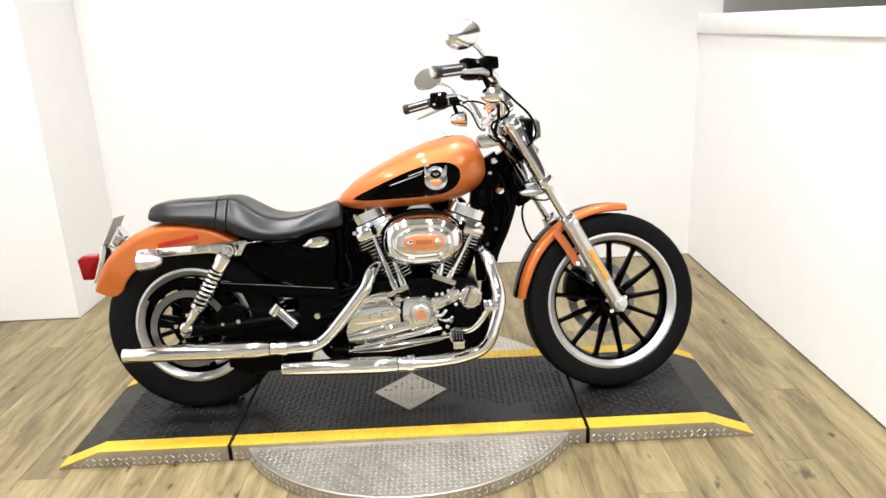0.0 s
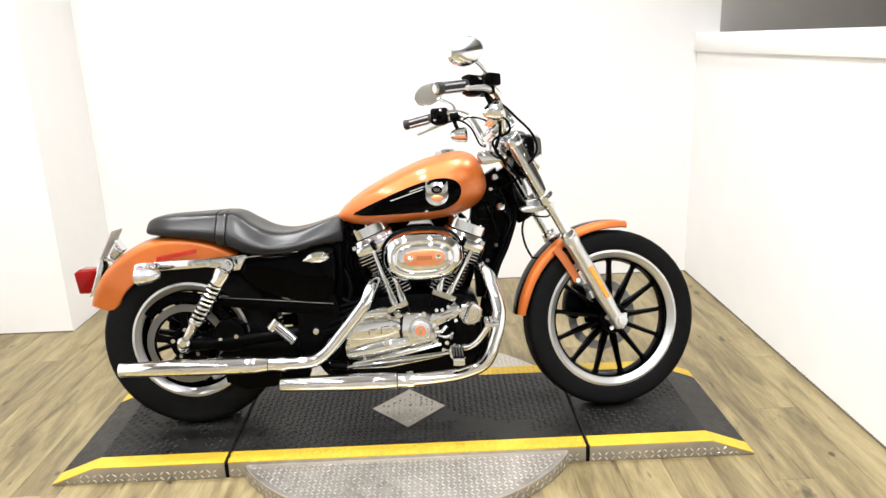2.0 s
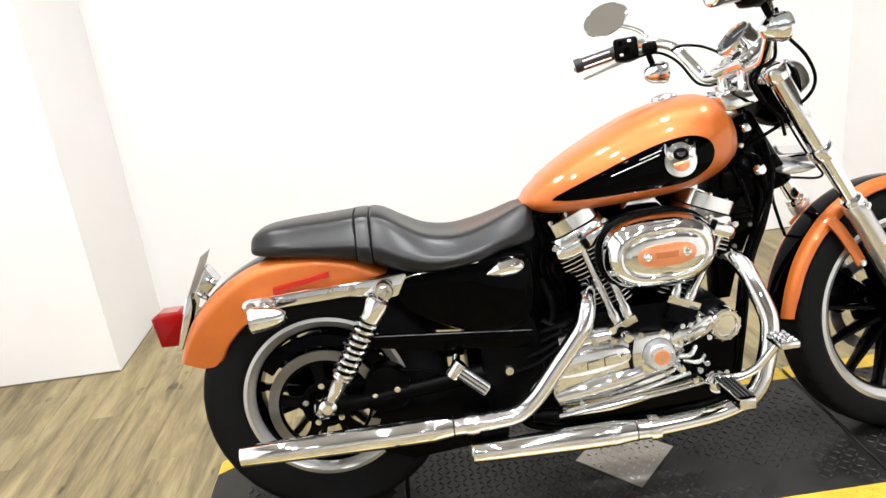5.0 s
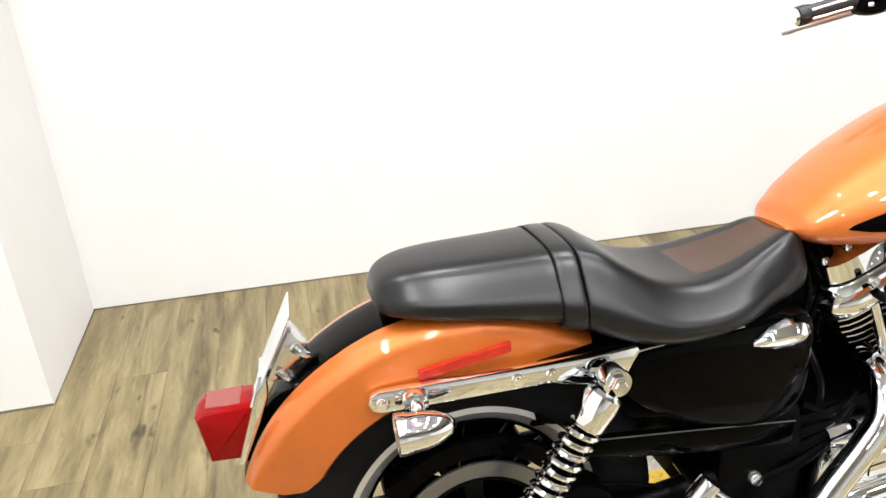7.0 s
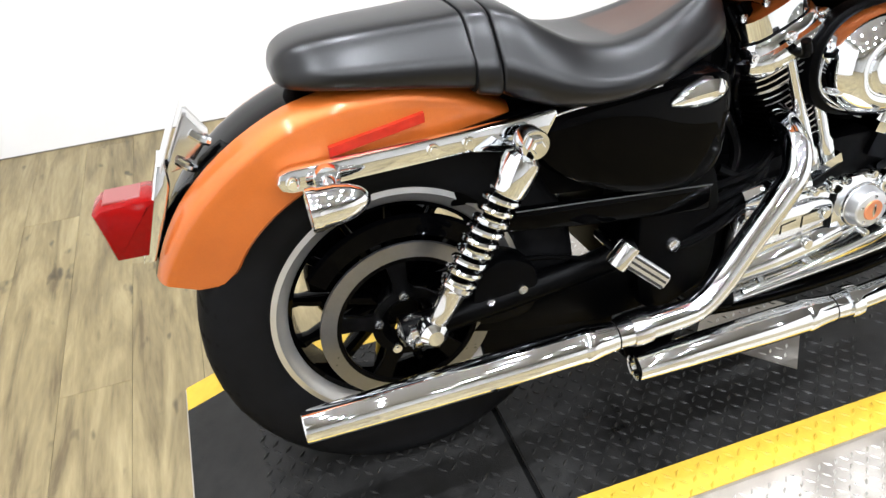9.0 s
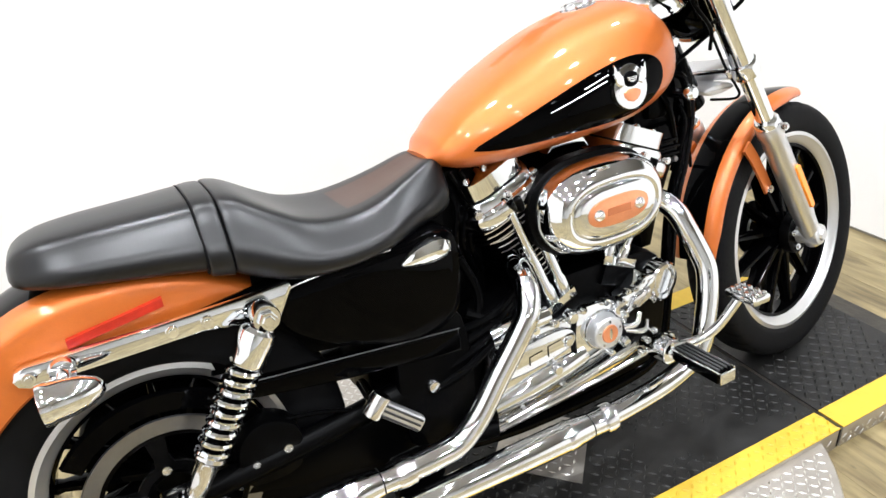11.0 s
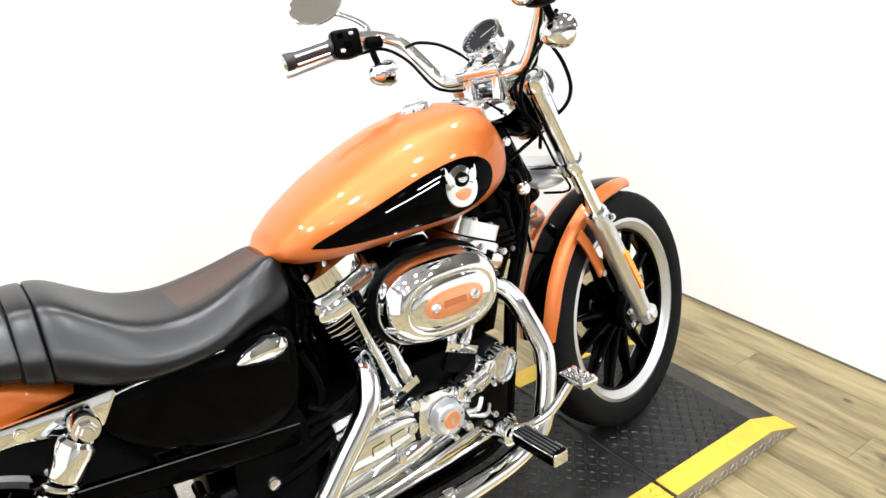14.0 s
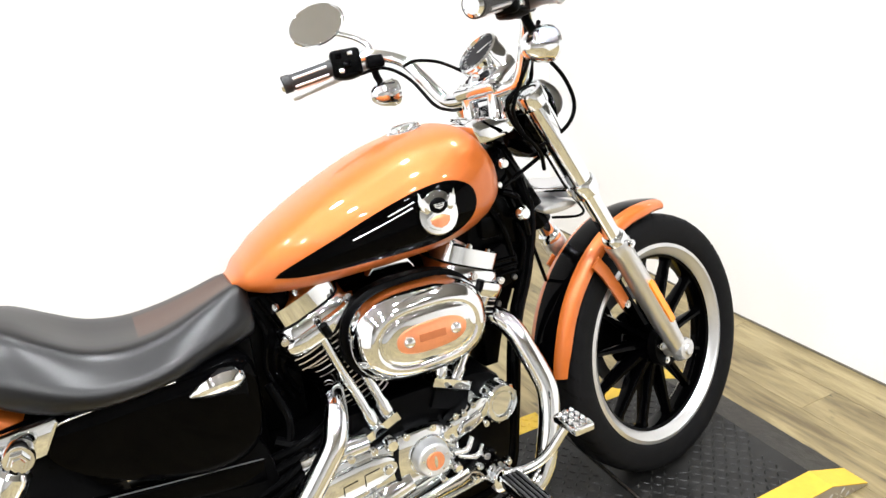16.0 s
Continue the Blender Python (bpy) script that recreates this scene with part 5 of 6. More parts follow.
# -- foot controls --
PEG = bike("rider_peg", tube([(0.930, -0.20, 0.278), (0.934, -0.24, 0.280)], 0.011, 14, 1), CHROME, "chrome rider foot peg")
bike("peg_pad", box(0.918, 0.958, -0.355, -0.235, 0.272, 0.300, 0.006), BLACK, "black rubber pad", PEG)
for x in (0.9185, 0.9575):
    bike("peg_rail", tube([(x, -0.236, 0.298), (x, -0.354, 0.298)], 0.0022, 8, 1), CHROME, "bright worn edge", PEG)
bike("peg_end", box(0.920, 0.956, -0.3585, -0.354, 0.274, 0.298, 0.002), CHROME, "chrome end plate", PEG)
for k in range(4):
    bike("peg_rib", box(0.921 + 0.0092 * k, 0.926 + 0.0092 * k, -0.35, -0.24, 0.299, 0.304, 0.0015, 1), GRIP, "black rubber rib", PEG)
bike("peg_mount", slab([(0.915, 0.258), (0.910, 0.285), (0.930, 0.302), (0.954, 0.298), (0.960, 0.270), (0.940, 0.255)], -0.225, -0.15, 0.006, 4), CHROME, "chrome control mount")
for x, z in ((0.905, 0.300), (0.922, 0.316), (0.968, 0.286), (0.893, 0.276)):
    bike("mount_bolt", bolt((x, -0.176, z), (0, -1, 0), 0.0075, 0.014), CHROME)
PEDAL = bike("brake_pedal", tube([(0.935, -0.225, 0.292), (0.975, -0.245, 0.300), (1.005, -0.265, 0.325), (1.035, -0.28, 0.370), (1.046, -0.285, 0.390)], 0.0095, 12), CHROME, "chrome rear brake pedal")
bike("pedal_pad", box(1.026, 1.070, -0.335, -0.265, 0.388, 0.404, 0.004), CHROME, "", PEDAL)
for i in range(4):
    for j in range(3):
        bike("pad_stud", box(1.030 + 0.0135 * j, 1.039 + 0.0135 * j, -0.331 + 0.0165 * i, -0.320 + 0.0165 * i, 0.403, 0.409, 0.002, 1), CHROME, "", PEDAL)
bike("brake_rod", tube([(0.935, -0.165, 0.262), (0.8, -0.165, 0.245), (0.56, -0.160, 0.222)], 0.006, 10), CHROME, "long chrome brake rod")
bike("shift_rod", tube([(0.885, -0.170, 0.292), (0.75, -0.168, 0.262), (0.58, -0.160, 0.232)], 0.0058, 10), CHROME, "long chrome rod below the timer cover")
bike("master_cylinder", tube([(0.56, -0.150, 0.222), (0.50, -0.148, 0.228)], 0.016, 16, 1), SATIN, "black rear master cylinder")
PP = bike("passenger_peg", tube([(0.332, -0.10, 0.386), (0.324, -0.175, 0.391)], 0.010, 12, 1), CHROME, "folded chrome passenger peg")
P0, P1 = Vector((0.326, -0.184, 0.389)), Vector((0.392, -0.197, 0.332))
pd = (P1 - P0).normalized()
ps = pd.cross(Vector((0, 1, 0))).normalized()
pn = pd.cross(ps)
rings = []
for t, w in ((0.0, 0.6), (0.01, 0.9), (0.02, 1.0), (0.98, 1.0), (1.0, 0.85)):
    c = P0.lerp(P1, t)
    rings.append([c + 0.0135 * w * (ps * u + pn * v) for u, v in ((-1, -0.6), (-0.6, -1), (0.6, -1), (1, -0.6), (1, 0.6), (0.6, 1), (-0.6, 1), (-1, 0.6))])
bike("peg_pad", loft(rings), ALU, "worn steel peg", PP)
for u in (-0.009, 0.0, 0.009):
    for e in (-0.0140, 0.0140):
        bike("peg_rib", tube([P0.lerp(P1, 0.10) + ps * u + pn * e, P0.lerp(P1, 0.94) + ps * u + pn * e], 0.0022, 6, 1), GRIP, "black rubber rib", PP)
bike("peg_clevis", lathe([(0, -0.02), (0.017, -0.02), (0.018, -0.016), (0.018, 0.016), (0.017, 0.02), (0, 0.02)], P0, ps, 20), DULL_CHROME, "", PP)

# -- fork, in the straight-ahead place, then steered --
def fork_leg(y):
    top, low = Vector((1.135, y, 0.968)), Vector((1.497, y, 0.318))
    d = (low - top).normalized()
    L = (low - top).length
    leg = bike("fork_tube", tube([top, top + d * 0.45], 0.0195, 24, 1), CHROME, "chrome fork tube", None, True)
    bike("fork_cover", lathe([(0, -0.004), (0.016, -0.004), (0.022, 0.002), (0.0245, 0.012), (0.0245, 0.225), (0.022, 0.228), (0, 0.228)], top, d, 28), CHROME, "chrome upper fork cover", leg, True)
    bike("fork_slider", lathe([(0, 0.392), (0.026, 0.392), (0.029, 0.398), (0.029, 0.42), (0.0265, 0.426), (0.0265, L - 0.09), (0.0235, L - 0.06), (0.0225, L - 0.02), (0.021, L + 0.022), (0.012, L + 0.028), (0, L + 0.028)], top, d, 28), ALU, "satin aluminium fork slider", leg, True)
    bike("dust_collar", lathe([(0, 0.375), (0.0235, 0.375), (0.027, 0.380), (0.027, 0.393), (0, 0.393)], top, d, 28), CHROME, "", leg, True)
    s = -1 if y < 0 else 1
    bike("axle_boss", lathe([(0, 0.030), (0.012, 0.030), (0.014, 0.024), (0.024, 0.022), (0.026, 0.015), (0.026, -0.03), (0, -0.03)], (1.500, y, 0.320), (0, s, 0), 28), ALU, "", leg, True)
    return leg, top, d


LEG, F_TOP, F_DIR = fork_leg(-0.098)
fork_leg(0.098)
refl = []
for t, e in ((0.518, 0.006), (0.522, 0.009), (0.640, 0.009), (0.645, 0.006)):
    p = F_TOP + F_DIR * t
    fwd = Vector((F_DIR.z, 0, -F_DIR.x)) * -1
    refl.append([p + fwd * (0.004 + u * e) + Vector((0, -0.026 - v, 0)) for u, v in ((-1, 0), (1, 0), (0.8, 0.005), (-0.8, 0.005))])
bike("fork_reflector", loft(refl), AMBER, "long amber fork reflector", LEG, True)
for t, nm in ((0.012, "top_clamp"), (0.238, "lower_clamp")):
    c = F_TOP + F_DIR * t
    c.y = 0
    bm = box(-0.024, 0.024, -0.076, 0.076, -0.013, 0.013, 0.008, 3)
    bm.transform(Matrix.Translation(c) @ Matrix.Rotation(-RAKE, 4, "Y"))
    clamp = bike(nm, bm, DULL_CHROME, "fork clamp", None, True)
    for e in (-0.098, 0.098):
        bike("clamp_collar", lathe([(0.020, -0.018), (0.0275, -0.017), (0.0295, -0.013), (0.0295, 0.013), (0.0275, 0.017), (0.020, 0.018)], c + Vector((0, e, 0)), F_DIR, 28), CHROME, "", clamp, True)
for s in (-1, 1):
    p = F_TOP + F_DIR * 0.40
    bike("fork_bolt", bolt((p.x + 0.006, s * 0.127, p.z), (0, s, 0), 0.009, 0.012), CHROME, "", LEG, True)

# -- front fender --
N = 30
f_angles = [174 - (174 - 79) * k / (N - 1) for k in range(N)]
f_r = spread_over([(0, 0.360), (0.4, 0.360), (1, 0.356)], N)
f_half = spread_over([(0, 0.050), (0.12, 0.059), (0.85, 0.060), (1, 0.046)], N)
f_drop = spread_over([(0, 0.014), (0.1, 0.028), (0.5, 0.033), (0.9, 0.026), (1, 0.012)], N)
fender("front_fender", FRONT, f_r, f_angles, f_half, f_drop, "copper front fender with a black centre band", True, 0.24, crown=0.30)
for s in (-1, 1):
    bike("fender_bracket", loft([[(x + u * 0.011, s * 0.070 + v * 0.003, z + u * 0.009) for u, v in ((-1, -1), (1, -1), (1, 1), (-1, 1))] for x, z in ((1.285, 0.585), (1.31, 0.555), (1.345, 0.500), (1.362, 0.468))]), ORANGE, "copper fender bracket", None, True)
    bike("bracket_bolt", bolt((1.362, s * 0.074, 0.468), (0, s, 0), 0.009, 0.008), CHROME, "", LEG, True)

# -- headlamp --
HL = bike("headlamp", lathe([(0, -0.070), (0.03, -0.066), (0.055, -0.065), (0.076, -0.035), (0.080, 0.0), (0, 0.0)], (1.222, 0, 0.912), (1, 0, -0.12), 40), BLACK, "round headlamp with black shell and chrome rim", None, True)
bike("headlamp_rim", lathe([(0.072, -0.006), (0.085, -0.004), (0.087, 0.008), (0.084, 0.022), (0.076, 0.027), (0.072, 0.018), (0.072, -0.006)], (1.222, 0, 0.912), (1, 0, -0.12), 40), CHROME, "chrome rim", HL, True)
bike("headlamp_lens", lathe([(0.074, 0.016), (0.055, 0.026), (0.025, 0.030), (0, 0.032)], (1.222, 0, 0.912), (1, 0, -0.12), 40), GLASS, "clear lens", HL, True)
bike("headlamp_bracket", tube([(1.13, 0, 0.985), (1.19, 0, 0.992), (1.215, 0, 0.975)], 0.016, 12), CHROME, "", HL, True)

# -- handlebar --
BAR_LINE = [(0.842, -0.329, 1.089), (0.935, -0.288, 1.107), (0.985, -0.262, 1.117), (1.027, -0.236, 1.114), (1.066, -0.200, 1.090), (1.084, -0.165, 1.045), (1.095, -0.130, 1.000), (1.099, -0.095, 0.982)]
BAR = bike("handlebar", tube(BAR_LINE + [(1.099, 0.0, 0.980)] + [(x, -y, z) for x, y, z in BAR_LINE[::-1]], 0.0135, 16), CHROME, "chrome swept-back handlebar", None, "bar")
for s in (-1, 1):
    a, b = Vector((0.938, s * 0.287, 1.107)), Vector((0.836, s * 0.331, 1.088))
    d = (b - a).normalized()
    L = (b - a).length
    g = bike("handgrip", lathe([(0, -0.004), (0.018, -0.004), (0.0185, 0), (0.0175, 0.01), (0.0175, L - 0.02), (0.0195, L - 0.018), (0.0195, L - 0.002), (0.017, L), (0, L)], a, d, 28), GRIP, "black handgrip with chrome bands", BAR, "bar")
    for k in range(6):
        q = 2 * math.pi * k / 6
        e1 = d.orthogonal().normalized()
        e2 = d.cross(e1)
        o = 0.0176 * (math.cos(q) * e1 + math.sin(q) * e2)
        bike("grip_band", tube([a + d * 0.012 + o, a + d * (L - 0.024) + o], 0.0030, 8, 1), ALU, "silver strip", g, "bar")
    bike("grip_end", lathe([(0, 0.006), (0.012, 0.005), (0.017, 0.0), (0.017, -0.006), (0, -0.006)], b, d, 24), CHROME, "", g, "bar")
    m = Vector((0.966, s * 0.271, 1.110))
    bm = box(-0.033, 0.033, -0.021, 0.021, -0.030, 0.030, 0.009, 3)
    turn = Matrix.Rotation(s * radians(-25), 4, "Z")
    bm.transform(Matrix.Translation(m) @ turn)
    sw = bike("switch_housing", bm, SATIN, "black switch housing", BAR, "bar")
    for u, v, w in ((-0.015, 0.016, 0.007), (0.010, 0.018, 0.006), (0.0, -0.004, 0.009), (-0.014, -0.017, 0.006)):
        bm = box(-w, w, -0.006, 0.006, -w * 0.8, w * 0.8, 0.003, 2)
        bm.transform(Matrix.Translation(m) @ turn @ Matrix.Translation((u, -0.021, v)))
        bike("switch", bm, BLACK if w > 0.0065 else DULL_CHROME, "", sw, "bar")
    bm = lathe([(0.0, 0.036), (0.010, 0.035), (0.024, 0.032), (0.028, 0.028), (0.028, 0.024), (0, 0.024)], (0, 0, 0), (0, 0, -1), 24)
    bm.transform(Matrix.Translation(m) @ turn)
    bike("housing_cap", bm, SATIN, "", sw, "bar")
    bike("hand_lever", tube([(1.024, s * 0.252, 1.098), (0.998, s * 0.305, 1.094), (0.962, s * 0.358, 1.084), (0.926, s * 0.406, 1.073), (0.914, s * 0.422, 1.070), (0.905, s * 0.433, 1.067)], [0.009, 0.0095, 0.0085, 0.0065, 0.0085, 0.0055], 10), ALU, "silver hand lever", BAR, "bar")
    bm = box(-0.020, 0.020, -0.018, 0.018, -0.014, 0.014, 0.006, 2)
    bm.transform(Matrix.Translation((1.020, s * 0.240, 1.102)) @ turn)
    bike("lever_clamp", bm, SATIN, "", BAR, "bar")
    sig = bullet_lamp("front_signal", (1.043, s * 0.247, 1.033), (1, 0, 0.05), AMBER, "chrome bullet turn signal", "bar", None, 0.84, 0.72)
    bike("signal_stalk", tube([(1.014, s * 0.242, 1.095), (1.022, s * 0.245, 1.068), (1.035, s * 0.247, 1.048)], 0.008, 10), SATIN, "", sig, "bar")
bm = box(-0.026, 0.024, -0.022, 0.022, -0.004, 0.034, 0.006, 2)
bm.transform(Matrix.Translation((1.032, -0.250, 1.116)) @ Matrix.Rotation(radians(25), 4, "Z"))
bike("brake_reservoir", bm, SATIN, "black front brake reservoir", BAR, "bar")
for s in (-1, 1):
    bike("bar_riser", lathe([(0, 0.0), (0.022, 0.0), (0.018, 0.012), (0.016, 0.05), (0.022, 0.06), (0.022, 0.078), (0.016, 0.084), (0, 0.084)], (1.098, s * 0.040, 0.925), (0.02, 0, 1), 24), CHROME, "chrome handlebar riser", BAR, "bar")
bm = box(-0.022, 0.022, -0.062, 0.062, -0.012, 0.014, 0.008, 3)
bm.transform(Matrix.Translation((1.096, 0, 0.994)) @ Matrix.Rotation(radians(-25), 4, "Y"))
bike("riser_clamp", bm, CHROME, "", BAR, "bar")
G_AX = Vector((-0.72, 0, 0.69)).normalized()
GC = Vector((1.112, -0.006, 1.054))
GAUGE = bike("speedometer", lathe([(0, -0.055), (0.030, -0.052), (0.042, -0.040), (0.046, -0.02), (0.046, 0.004), (0.050, 0.006), (0.050, 0.014), (0.045, 0.016), (0.043, 0.008), (0, 0.008)], GC, G_AX, 40), CHROME, "round speedometer in a chrome can", None, "bar")
bike("dial", lathe([(0, 0.010), (0.042, 0.010), (0.042, 0.006), (0, 0.006)], GC, G_AX, 40), DIAL, "black dial face", GAUGE, "bar")
e2 = Vector((0, 1, 0))
e1 = e2.cross(G_AX)
for k in range(17):
    q = radians(-130 + 260 * k / 16)
    c0 = GC + G_AX * 0.0106
    o = math.cos(q) * e1 * -1 + math.sin(q) * e2
    bike("dial_mark", tube([c0 + o * 0.031, c0 + o * 0.038], 0.0006, 5, 1), SILVER, "pale scale mark", GAUGE, "bar")
bike("needle", tube([GC + G_AX * 0.0125, GC + G_AX * 0.0125 + (e1 * 0.6 - e2 * 0.8) * 0.03], 0.001, 5, 1), SILVER, "needle", GAUGE, "bar")
bike("gauge_bracket", tube([GC - G_AX * 0.045, (1.10, -0.004, 1.010), (1.085, 0, 0.99)], 0.018, 16), CHROME, "", GAUGE, "bar")

bm = box(-0.044, 0.044, -0.050, 0.050, -0.020, 0.020, 0.012, 3)
panel_turn = Matrix.Translation((1.126, -0.004, 1.012)) @ Matrix.Rotation(radians(-35), 4, "Y")
bm.transform(panel_turn)
bike("gauge_housing", bm, CHROME, "chrome housing under the speedometer", GAUGE, "bar")
bm = lathe([(0, 0.0225), (0.014, 0.0225), (0.016, 0.020), (0.016, 0.016), (0, 0.016)], (-0.026, 0, 0), (0, 0, 1), 28, (0.8, 2.4))
bm.transform(panel_turn)
bike("indicator_strip", bm, DIAL, "dark indicator lamp strip", GAUGE, "bar")


def mirror(s):
    c = Vector((0.938, s * 0.314, 1.205))
    n = Vector((-0.55 if s > 0 else -0.25, -s * 0.85, 0.18)).normalized()
    stem = bike("mirror", tube([(1.016, s * 0.246, 1.112), (1.018, s * 0.252, 1.140), (0.998, s * 0.275, 1.165), (0.962, s * 0.303, 1.185)], [0.008, 0.007, 0.006, 0.006], 12), CHROME, "chrome rear-view mirror", BAR, "bar")
    u = Vector((0, 0, 1)).cross(n).normalized()
    turn = Matrix.Translation(c) @ Matrix((u, n.cross(u), n)).transposed().to_4x4() @ Matrix.Rotation(radians(16 * s), 4, "Z")
    for name, rows, material, label in (("mirror_shell", [(0, -0.034), (0.020, -0.031), (0.036, -0.020), (0.044, -0.007), (0.046, 0.001), (0.044, 0.004), (0.041, 0.003), (0, 0.003)], CHROME, "chrome mirror shell"),
                                        ("mirror_glass", [(0, 0.0042), (0.041, 0.0042), (0.041, 0.002), (0, 0.002)], MIRROR, "mirror glass")):
        bm = lathe(rows, (0, 0, 0), (0, 0, 1), 40)
        for v in bm.verts:
            v.co.x *= 1.40
            v.co.y *= 0.98
        bm.transform(turn)
        bike(name, bm, material, label, stem, "bar")


mirror(-1)
mirror(1)

# -- cables, hoses, wiring --
for nm, pts, r, st in (("clutch_cable", [(1.002, 0.150, 1.052), (1.025, 0.128, 1.060), (1.078, 0.11, 1.047), (1.133, 0.08, 1.003), (1.165, 0.06, 0.93)], 0.0036, False),
                       ("brake_hose", [(1.085, -0.235, 1.105), (1.13, -0.16, 1.078), (1.165, -0.13, 1.047), (1.213, -0.12, 0.999), (1.233, -0.12, 0.946), (1.215, -0.115, 0.905), (1.175, -0.08, 0.87)], 0.0042, False),
                       ("throttle_cable", [(1.075, -0.235, 1.075), (1.135, -0.13, 1.035), (1.141, -0.11, 1.001), (1.100, -0.115, 0.985), (1.086, -0.11, 0.965), (1.106, -0.10, 0.922), (1.159, -0.095, 0.865), (1.185, -0.07, 0.82)], 0.0042, False),
                       ("throttle_cable", [(1.065, -0.240, 1.075), (1.10, -0.17, 1.04), (1.112, -0.12, 1.0), (1.095, -0.115, 0.95), (1.13, -0.09, 0.90)], 0.0042, False),
                       ("wiring_loom", [(0.99, -0.255, 1.080), (1.035, -0.222, 1.082), (1.070, -0.180, 1.040), (1.084, -0.13, 0.980), (1.09, -0.07, 0.94)], 0.0038, "bar"),
                       ("wiring_loom", [(0.985, 0.255, 1.082), (1.032, 0.224, 1.084), (1.066, 0.186, 1.048), (1.082, 0.140, 0.985), (1.090, 0.10, 0.966), (1.08, 0.05, 0.962)], 0.0038, "bar"),
                       ("speedometer_cable", [(1.196, -0.062, 0.849), (1.24, -0.062, 0.771), (1.272, -0.062, 0.728), (1.281, -0.062, 0.710), (1.262, -0.062, 0.704), (1.205, -0.055, 0.712)], 0.0030, False),
                       ("fork_hose", [(1.23, 0.06, 0.72), (1.20, 0.03, 0.66), (1.205, 0.02, 0.60), (1.235, 0.04, 0.55)], 0.0042, True),
                       ("oil_hose", [(0.55, -0.10, 0.45), (0.60, -0.12, 0.42), (0.62, -0.11, 0.36)], 0.010, False),
                       ("oil_hose", [(0.56, -0.08, 0.55), (0.58, -0.10, 0.48), (0.56, -0.11, 0.42), (0.53, -0.11, 0.38)], 0.009, False)):
    bike(nm, tube(pts, r, 8), SATIN, "black cable", None, st)

for k in range(4):
    bike("black_hose", tube([(0.44, -0.115 + 0.01 * k, 0.330 + 0.022 * k), (0.52, -0.128 + 0.008 * k, 0.352 + 0.022 * k), (0.60, -0.120, 0.392 + 0.016 * k), (0.66, -0.09, 0.415 + 0.012 * k)], 0.0085, 8), SATIN, "black hose")
# -- small black units between tank, neck and engine --
bike("ignition_coil", box(1.03, 1.085, -0.060, -0.01, 0.700, 0.750, 0.012), SATIN, "black ignition coil")
for x, y, z, r in ((1.094, -0.060, 0.848, 0.0115), (1.078, -0.060, 0.808, 0.008)):
    bike("frame_bolt", lathe([(0, 0.010), (r * 0.7, 0.009), (r, 0.005), (r, -0.012), (0, -0.012)], (x, y, z), (0, -1, 0), 20), DULL_CHROME, "round pale bolt")
bike("ignition_knob", lathe([(0, 0.018), (0.010, 0.017), (0.0155, 0.010), (0.0165, 0.0), (0.012, -0.012), (0.009, -0.040), (0, -0.040)], (1.108, -0.088, 0.747), (0.15, -1, 0.1), 24), CHROME, "round chrome knob")
bike("steady_rod", tube([(1.088, -0.062, 0.801), (1.140, -0.062, 0.826), (1.191, -0.062, 0.850)], 0.0045, 10, 1), BLACK, "thin black rod")
bike("neck_gusset", slab([(1.03, 0.79), (1.065, 0.860), (1.100, 0.880), (1.118, 0.806), (1.162, 0.700), (1.14, 0.66), (1.10, 0.68), (1.06, 0.74)], -0.046, 0.046, 0.008), BLACK, "black neck casting")
for pts, r in (([(1.09, -0.055, 0.79), (1.115, -0.065, 0.775), (1.130, -0.062, 0.735), (1.142, -0.055, 0.69)], 0.008), ([(1.06, -0.055, 0.76), (1.075, -0.068, 0.72), (1.09, -0.065, 0.67), (1.10, -0.055, 0.62)], 0.007), ([(1.12, -0.05, 0.72), (1.128, -0.058, 0.68), (1.118, -0.055, 0.63), (1.10, -0.05, 0.58)], 0.006)):
    bike("neck_hose", tube(pts, r, 10), BLACK, "shiny black hose")
bike("neck_bracket", slab([(1.015, 0.78), (1.09, 0.80), (1.150, 0.705), (1.120, 0.613), (1.074, 0.507), (1.050, 0.42), (1.020, 0.42), (1.015, 0.55), (1.000, 0.66)], -0.042, 0.042, 0.010), SATIN, "black bracket behind the downtubes")
bike("regulator", slab([(1.032, 0.585), (1.098, 0.600), (1.108, 0.650), (1.094, 0.690), (1.036, 0.690), (1.024, 0.64)], -0.066, -0.040, 0.008), BLACK, "black finned unit")
for x, z in ((1.044, 0.672), (1.092, 0.612), (1.062, 0.555)):
    bike("neck_bolt", lathe([(0, 0.006), (0.005, 0.0055), (0.0065, 0.003), (0.0065, -0.006), (0, -0.006)], (x, -0.066 if z > 0.58 else -0.042, z), (0, -1, 0), 14), DISC, "small steel bolt")
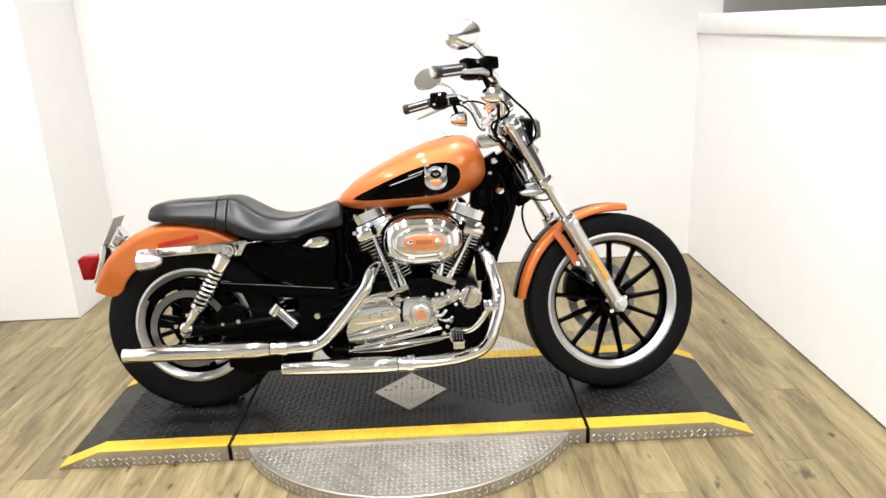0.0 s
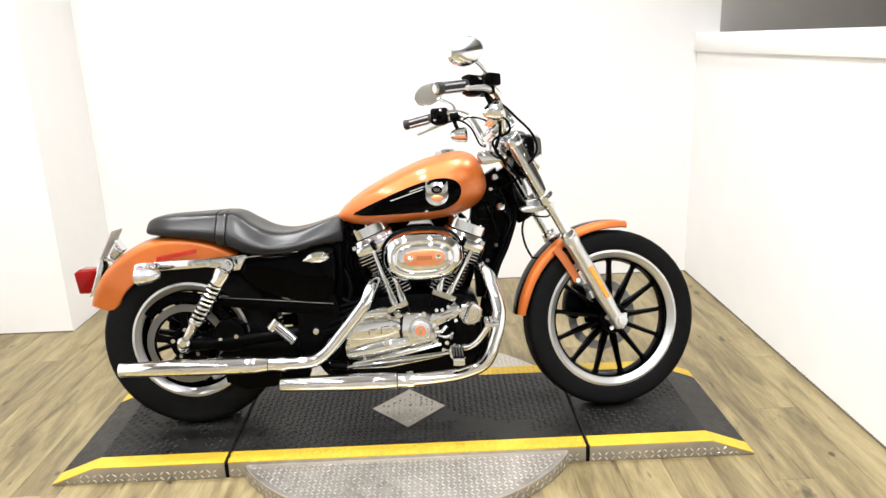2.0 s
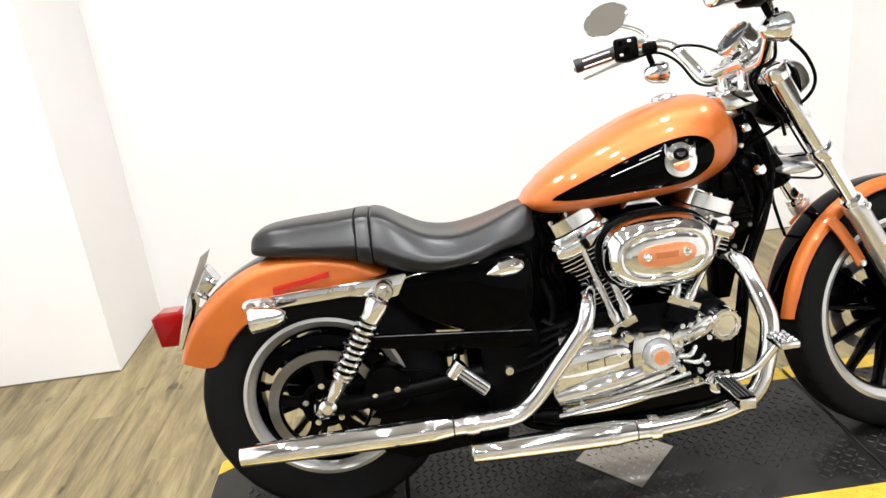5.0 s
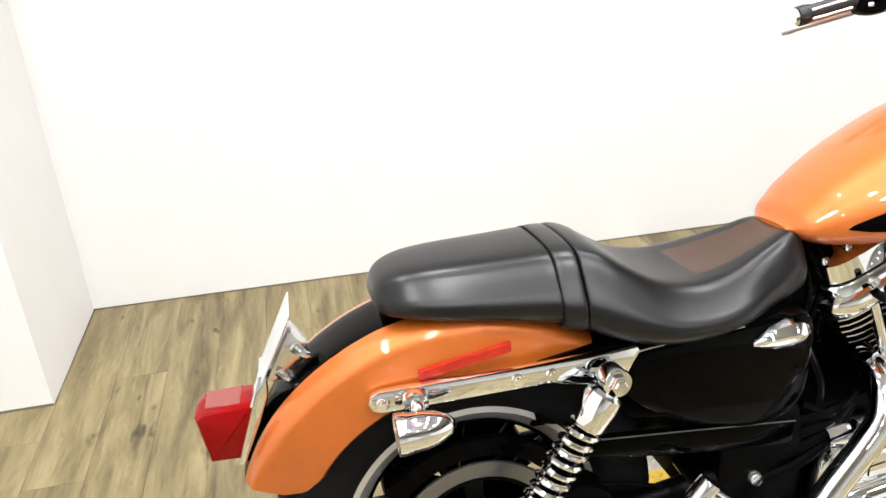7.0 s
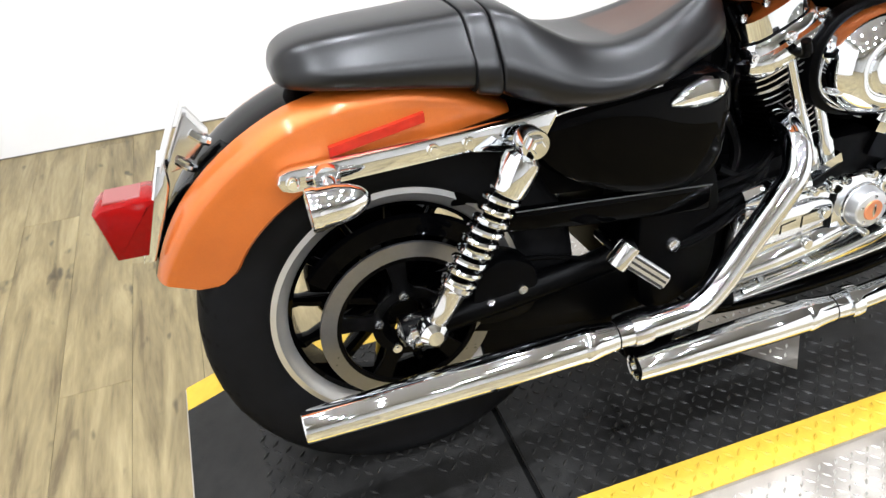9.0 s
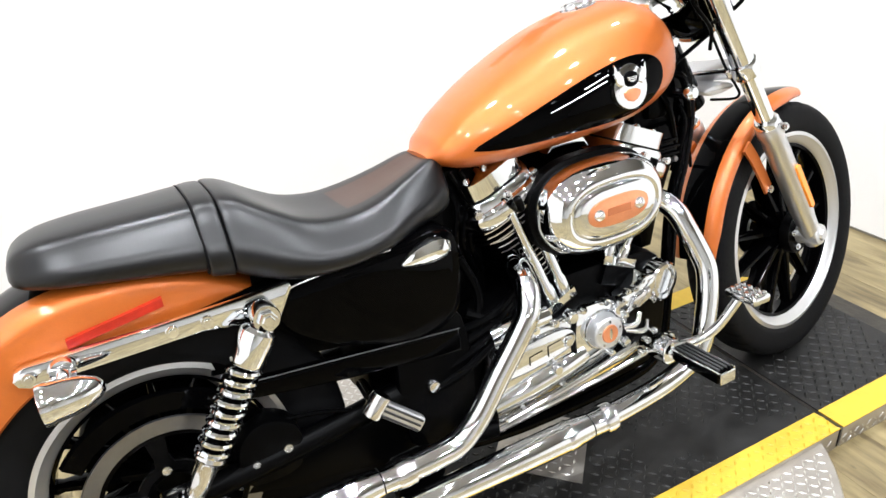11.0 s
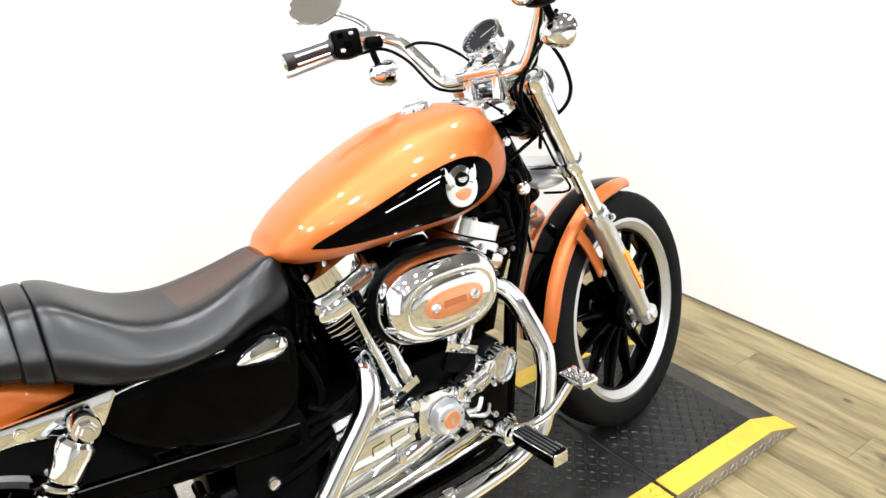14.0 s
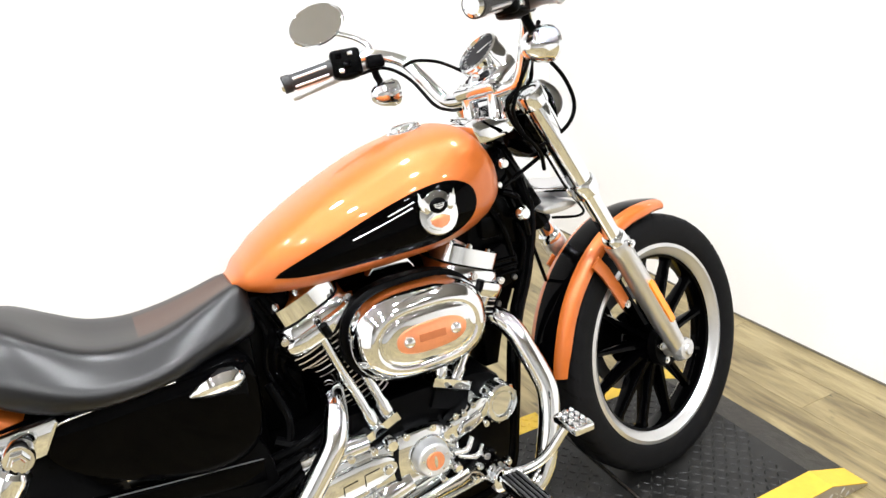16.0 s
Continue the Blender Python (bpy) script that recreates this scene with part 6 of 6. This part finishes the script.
for x0, x1, z in ((1.036, 1.098, 0.655), (1.034, 1.102, 0.640), (1.034, 1.100, 0.625)):
    bike("unit_fin", box(x0, x1, -0.072, -0.064, z - 0.003, z + 0.003, 0.0015), BLACK, "black cooling fin")
bike("lower_yoke", slab([(1.184, 0.737), (1.245, 0.742), (1.270, 0.729), (1.232, 0.720), (1.190, 0.723)], -0.060, 0.060, 0.006, 3), ALU, "bright lower fork yoke")
bike("upper_yoke", slab([(1.036, 0.928), (1.060, 0.940), (1.127, 0.934), (1.133, 0.908), (1.060, 0.892), (1.044, 0.904)], -0.058, 0.058, 0.007, 3), CHROME, "chrome upper fork yoke")
bike("head_bracket", slab([(0.78, 0.690), (0.80, 0.715), (0.86, 0.715), (0.88, 0.685)], -0.06, 0.06, 0.004), CHROME, "chrome top engine mount")

bike("electrics_box", box(0.525, 0.632, -0.045, 0.095, 0.44, 0.705, 0.012), SATIN, "black electrics box under the seat nose")
for k in range(3):
    bike("seat_wire", tube([(0.555 + 0.02 * k, -0.05, 0.70), (0.575 + 0.022 * k, -0.062, 0.64), (0.565 + 0.015 * k, -0.066, 0.57), (0.59 + 0.015 * k, -0.055, 0.50)], 0.0055, 8), BLACK, "black wire")

# ---- floor planks ----
def plank_mesh(w, l):
    bm = box(-w / 2, w / 2, -l / 2, l / 2, -0.006, 0.0)
    for v in bm.verts:
        if v.co.z > -0.001:
            v.co.x *= 1 - 0.0004 / w
            v.co.y *= 1 - 0.0004 / l
    me = bpy.data.meshes.new("plank")
    bm.to_mesh(me)
    bm.free()
    me.materials.append(PLANK)
    return me


PW, PL = 0.152, 1.22
whole = plank_mesh(PW - 0.0005, PL - 0.0005)
for i in range(26):
    x = RIGHT - PW * (i + 0.5)
    back = BACK if x > NOOK_X else NOOK_Y
    start = back - PL * ((i * 0.37) % 1.0)
    cuts = [back] + [start - PL * k for k in range(5) if start - PL * k < back - 0.02]
    for hi, lo in zip(cuts, cuts[1:]):
        if hi < 0.4:
            break
        me = whole if abs(hi - lo - PL) < 0.001 else plank_mesh(PW - 0.0005, hi - lo - 0.0005)
        ob = new("plank", me)
        ob.parent = FLOOR
        ob.location = (x, (hi + lo) / 2, 0)
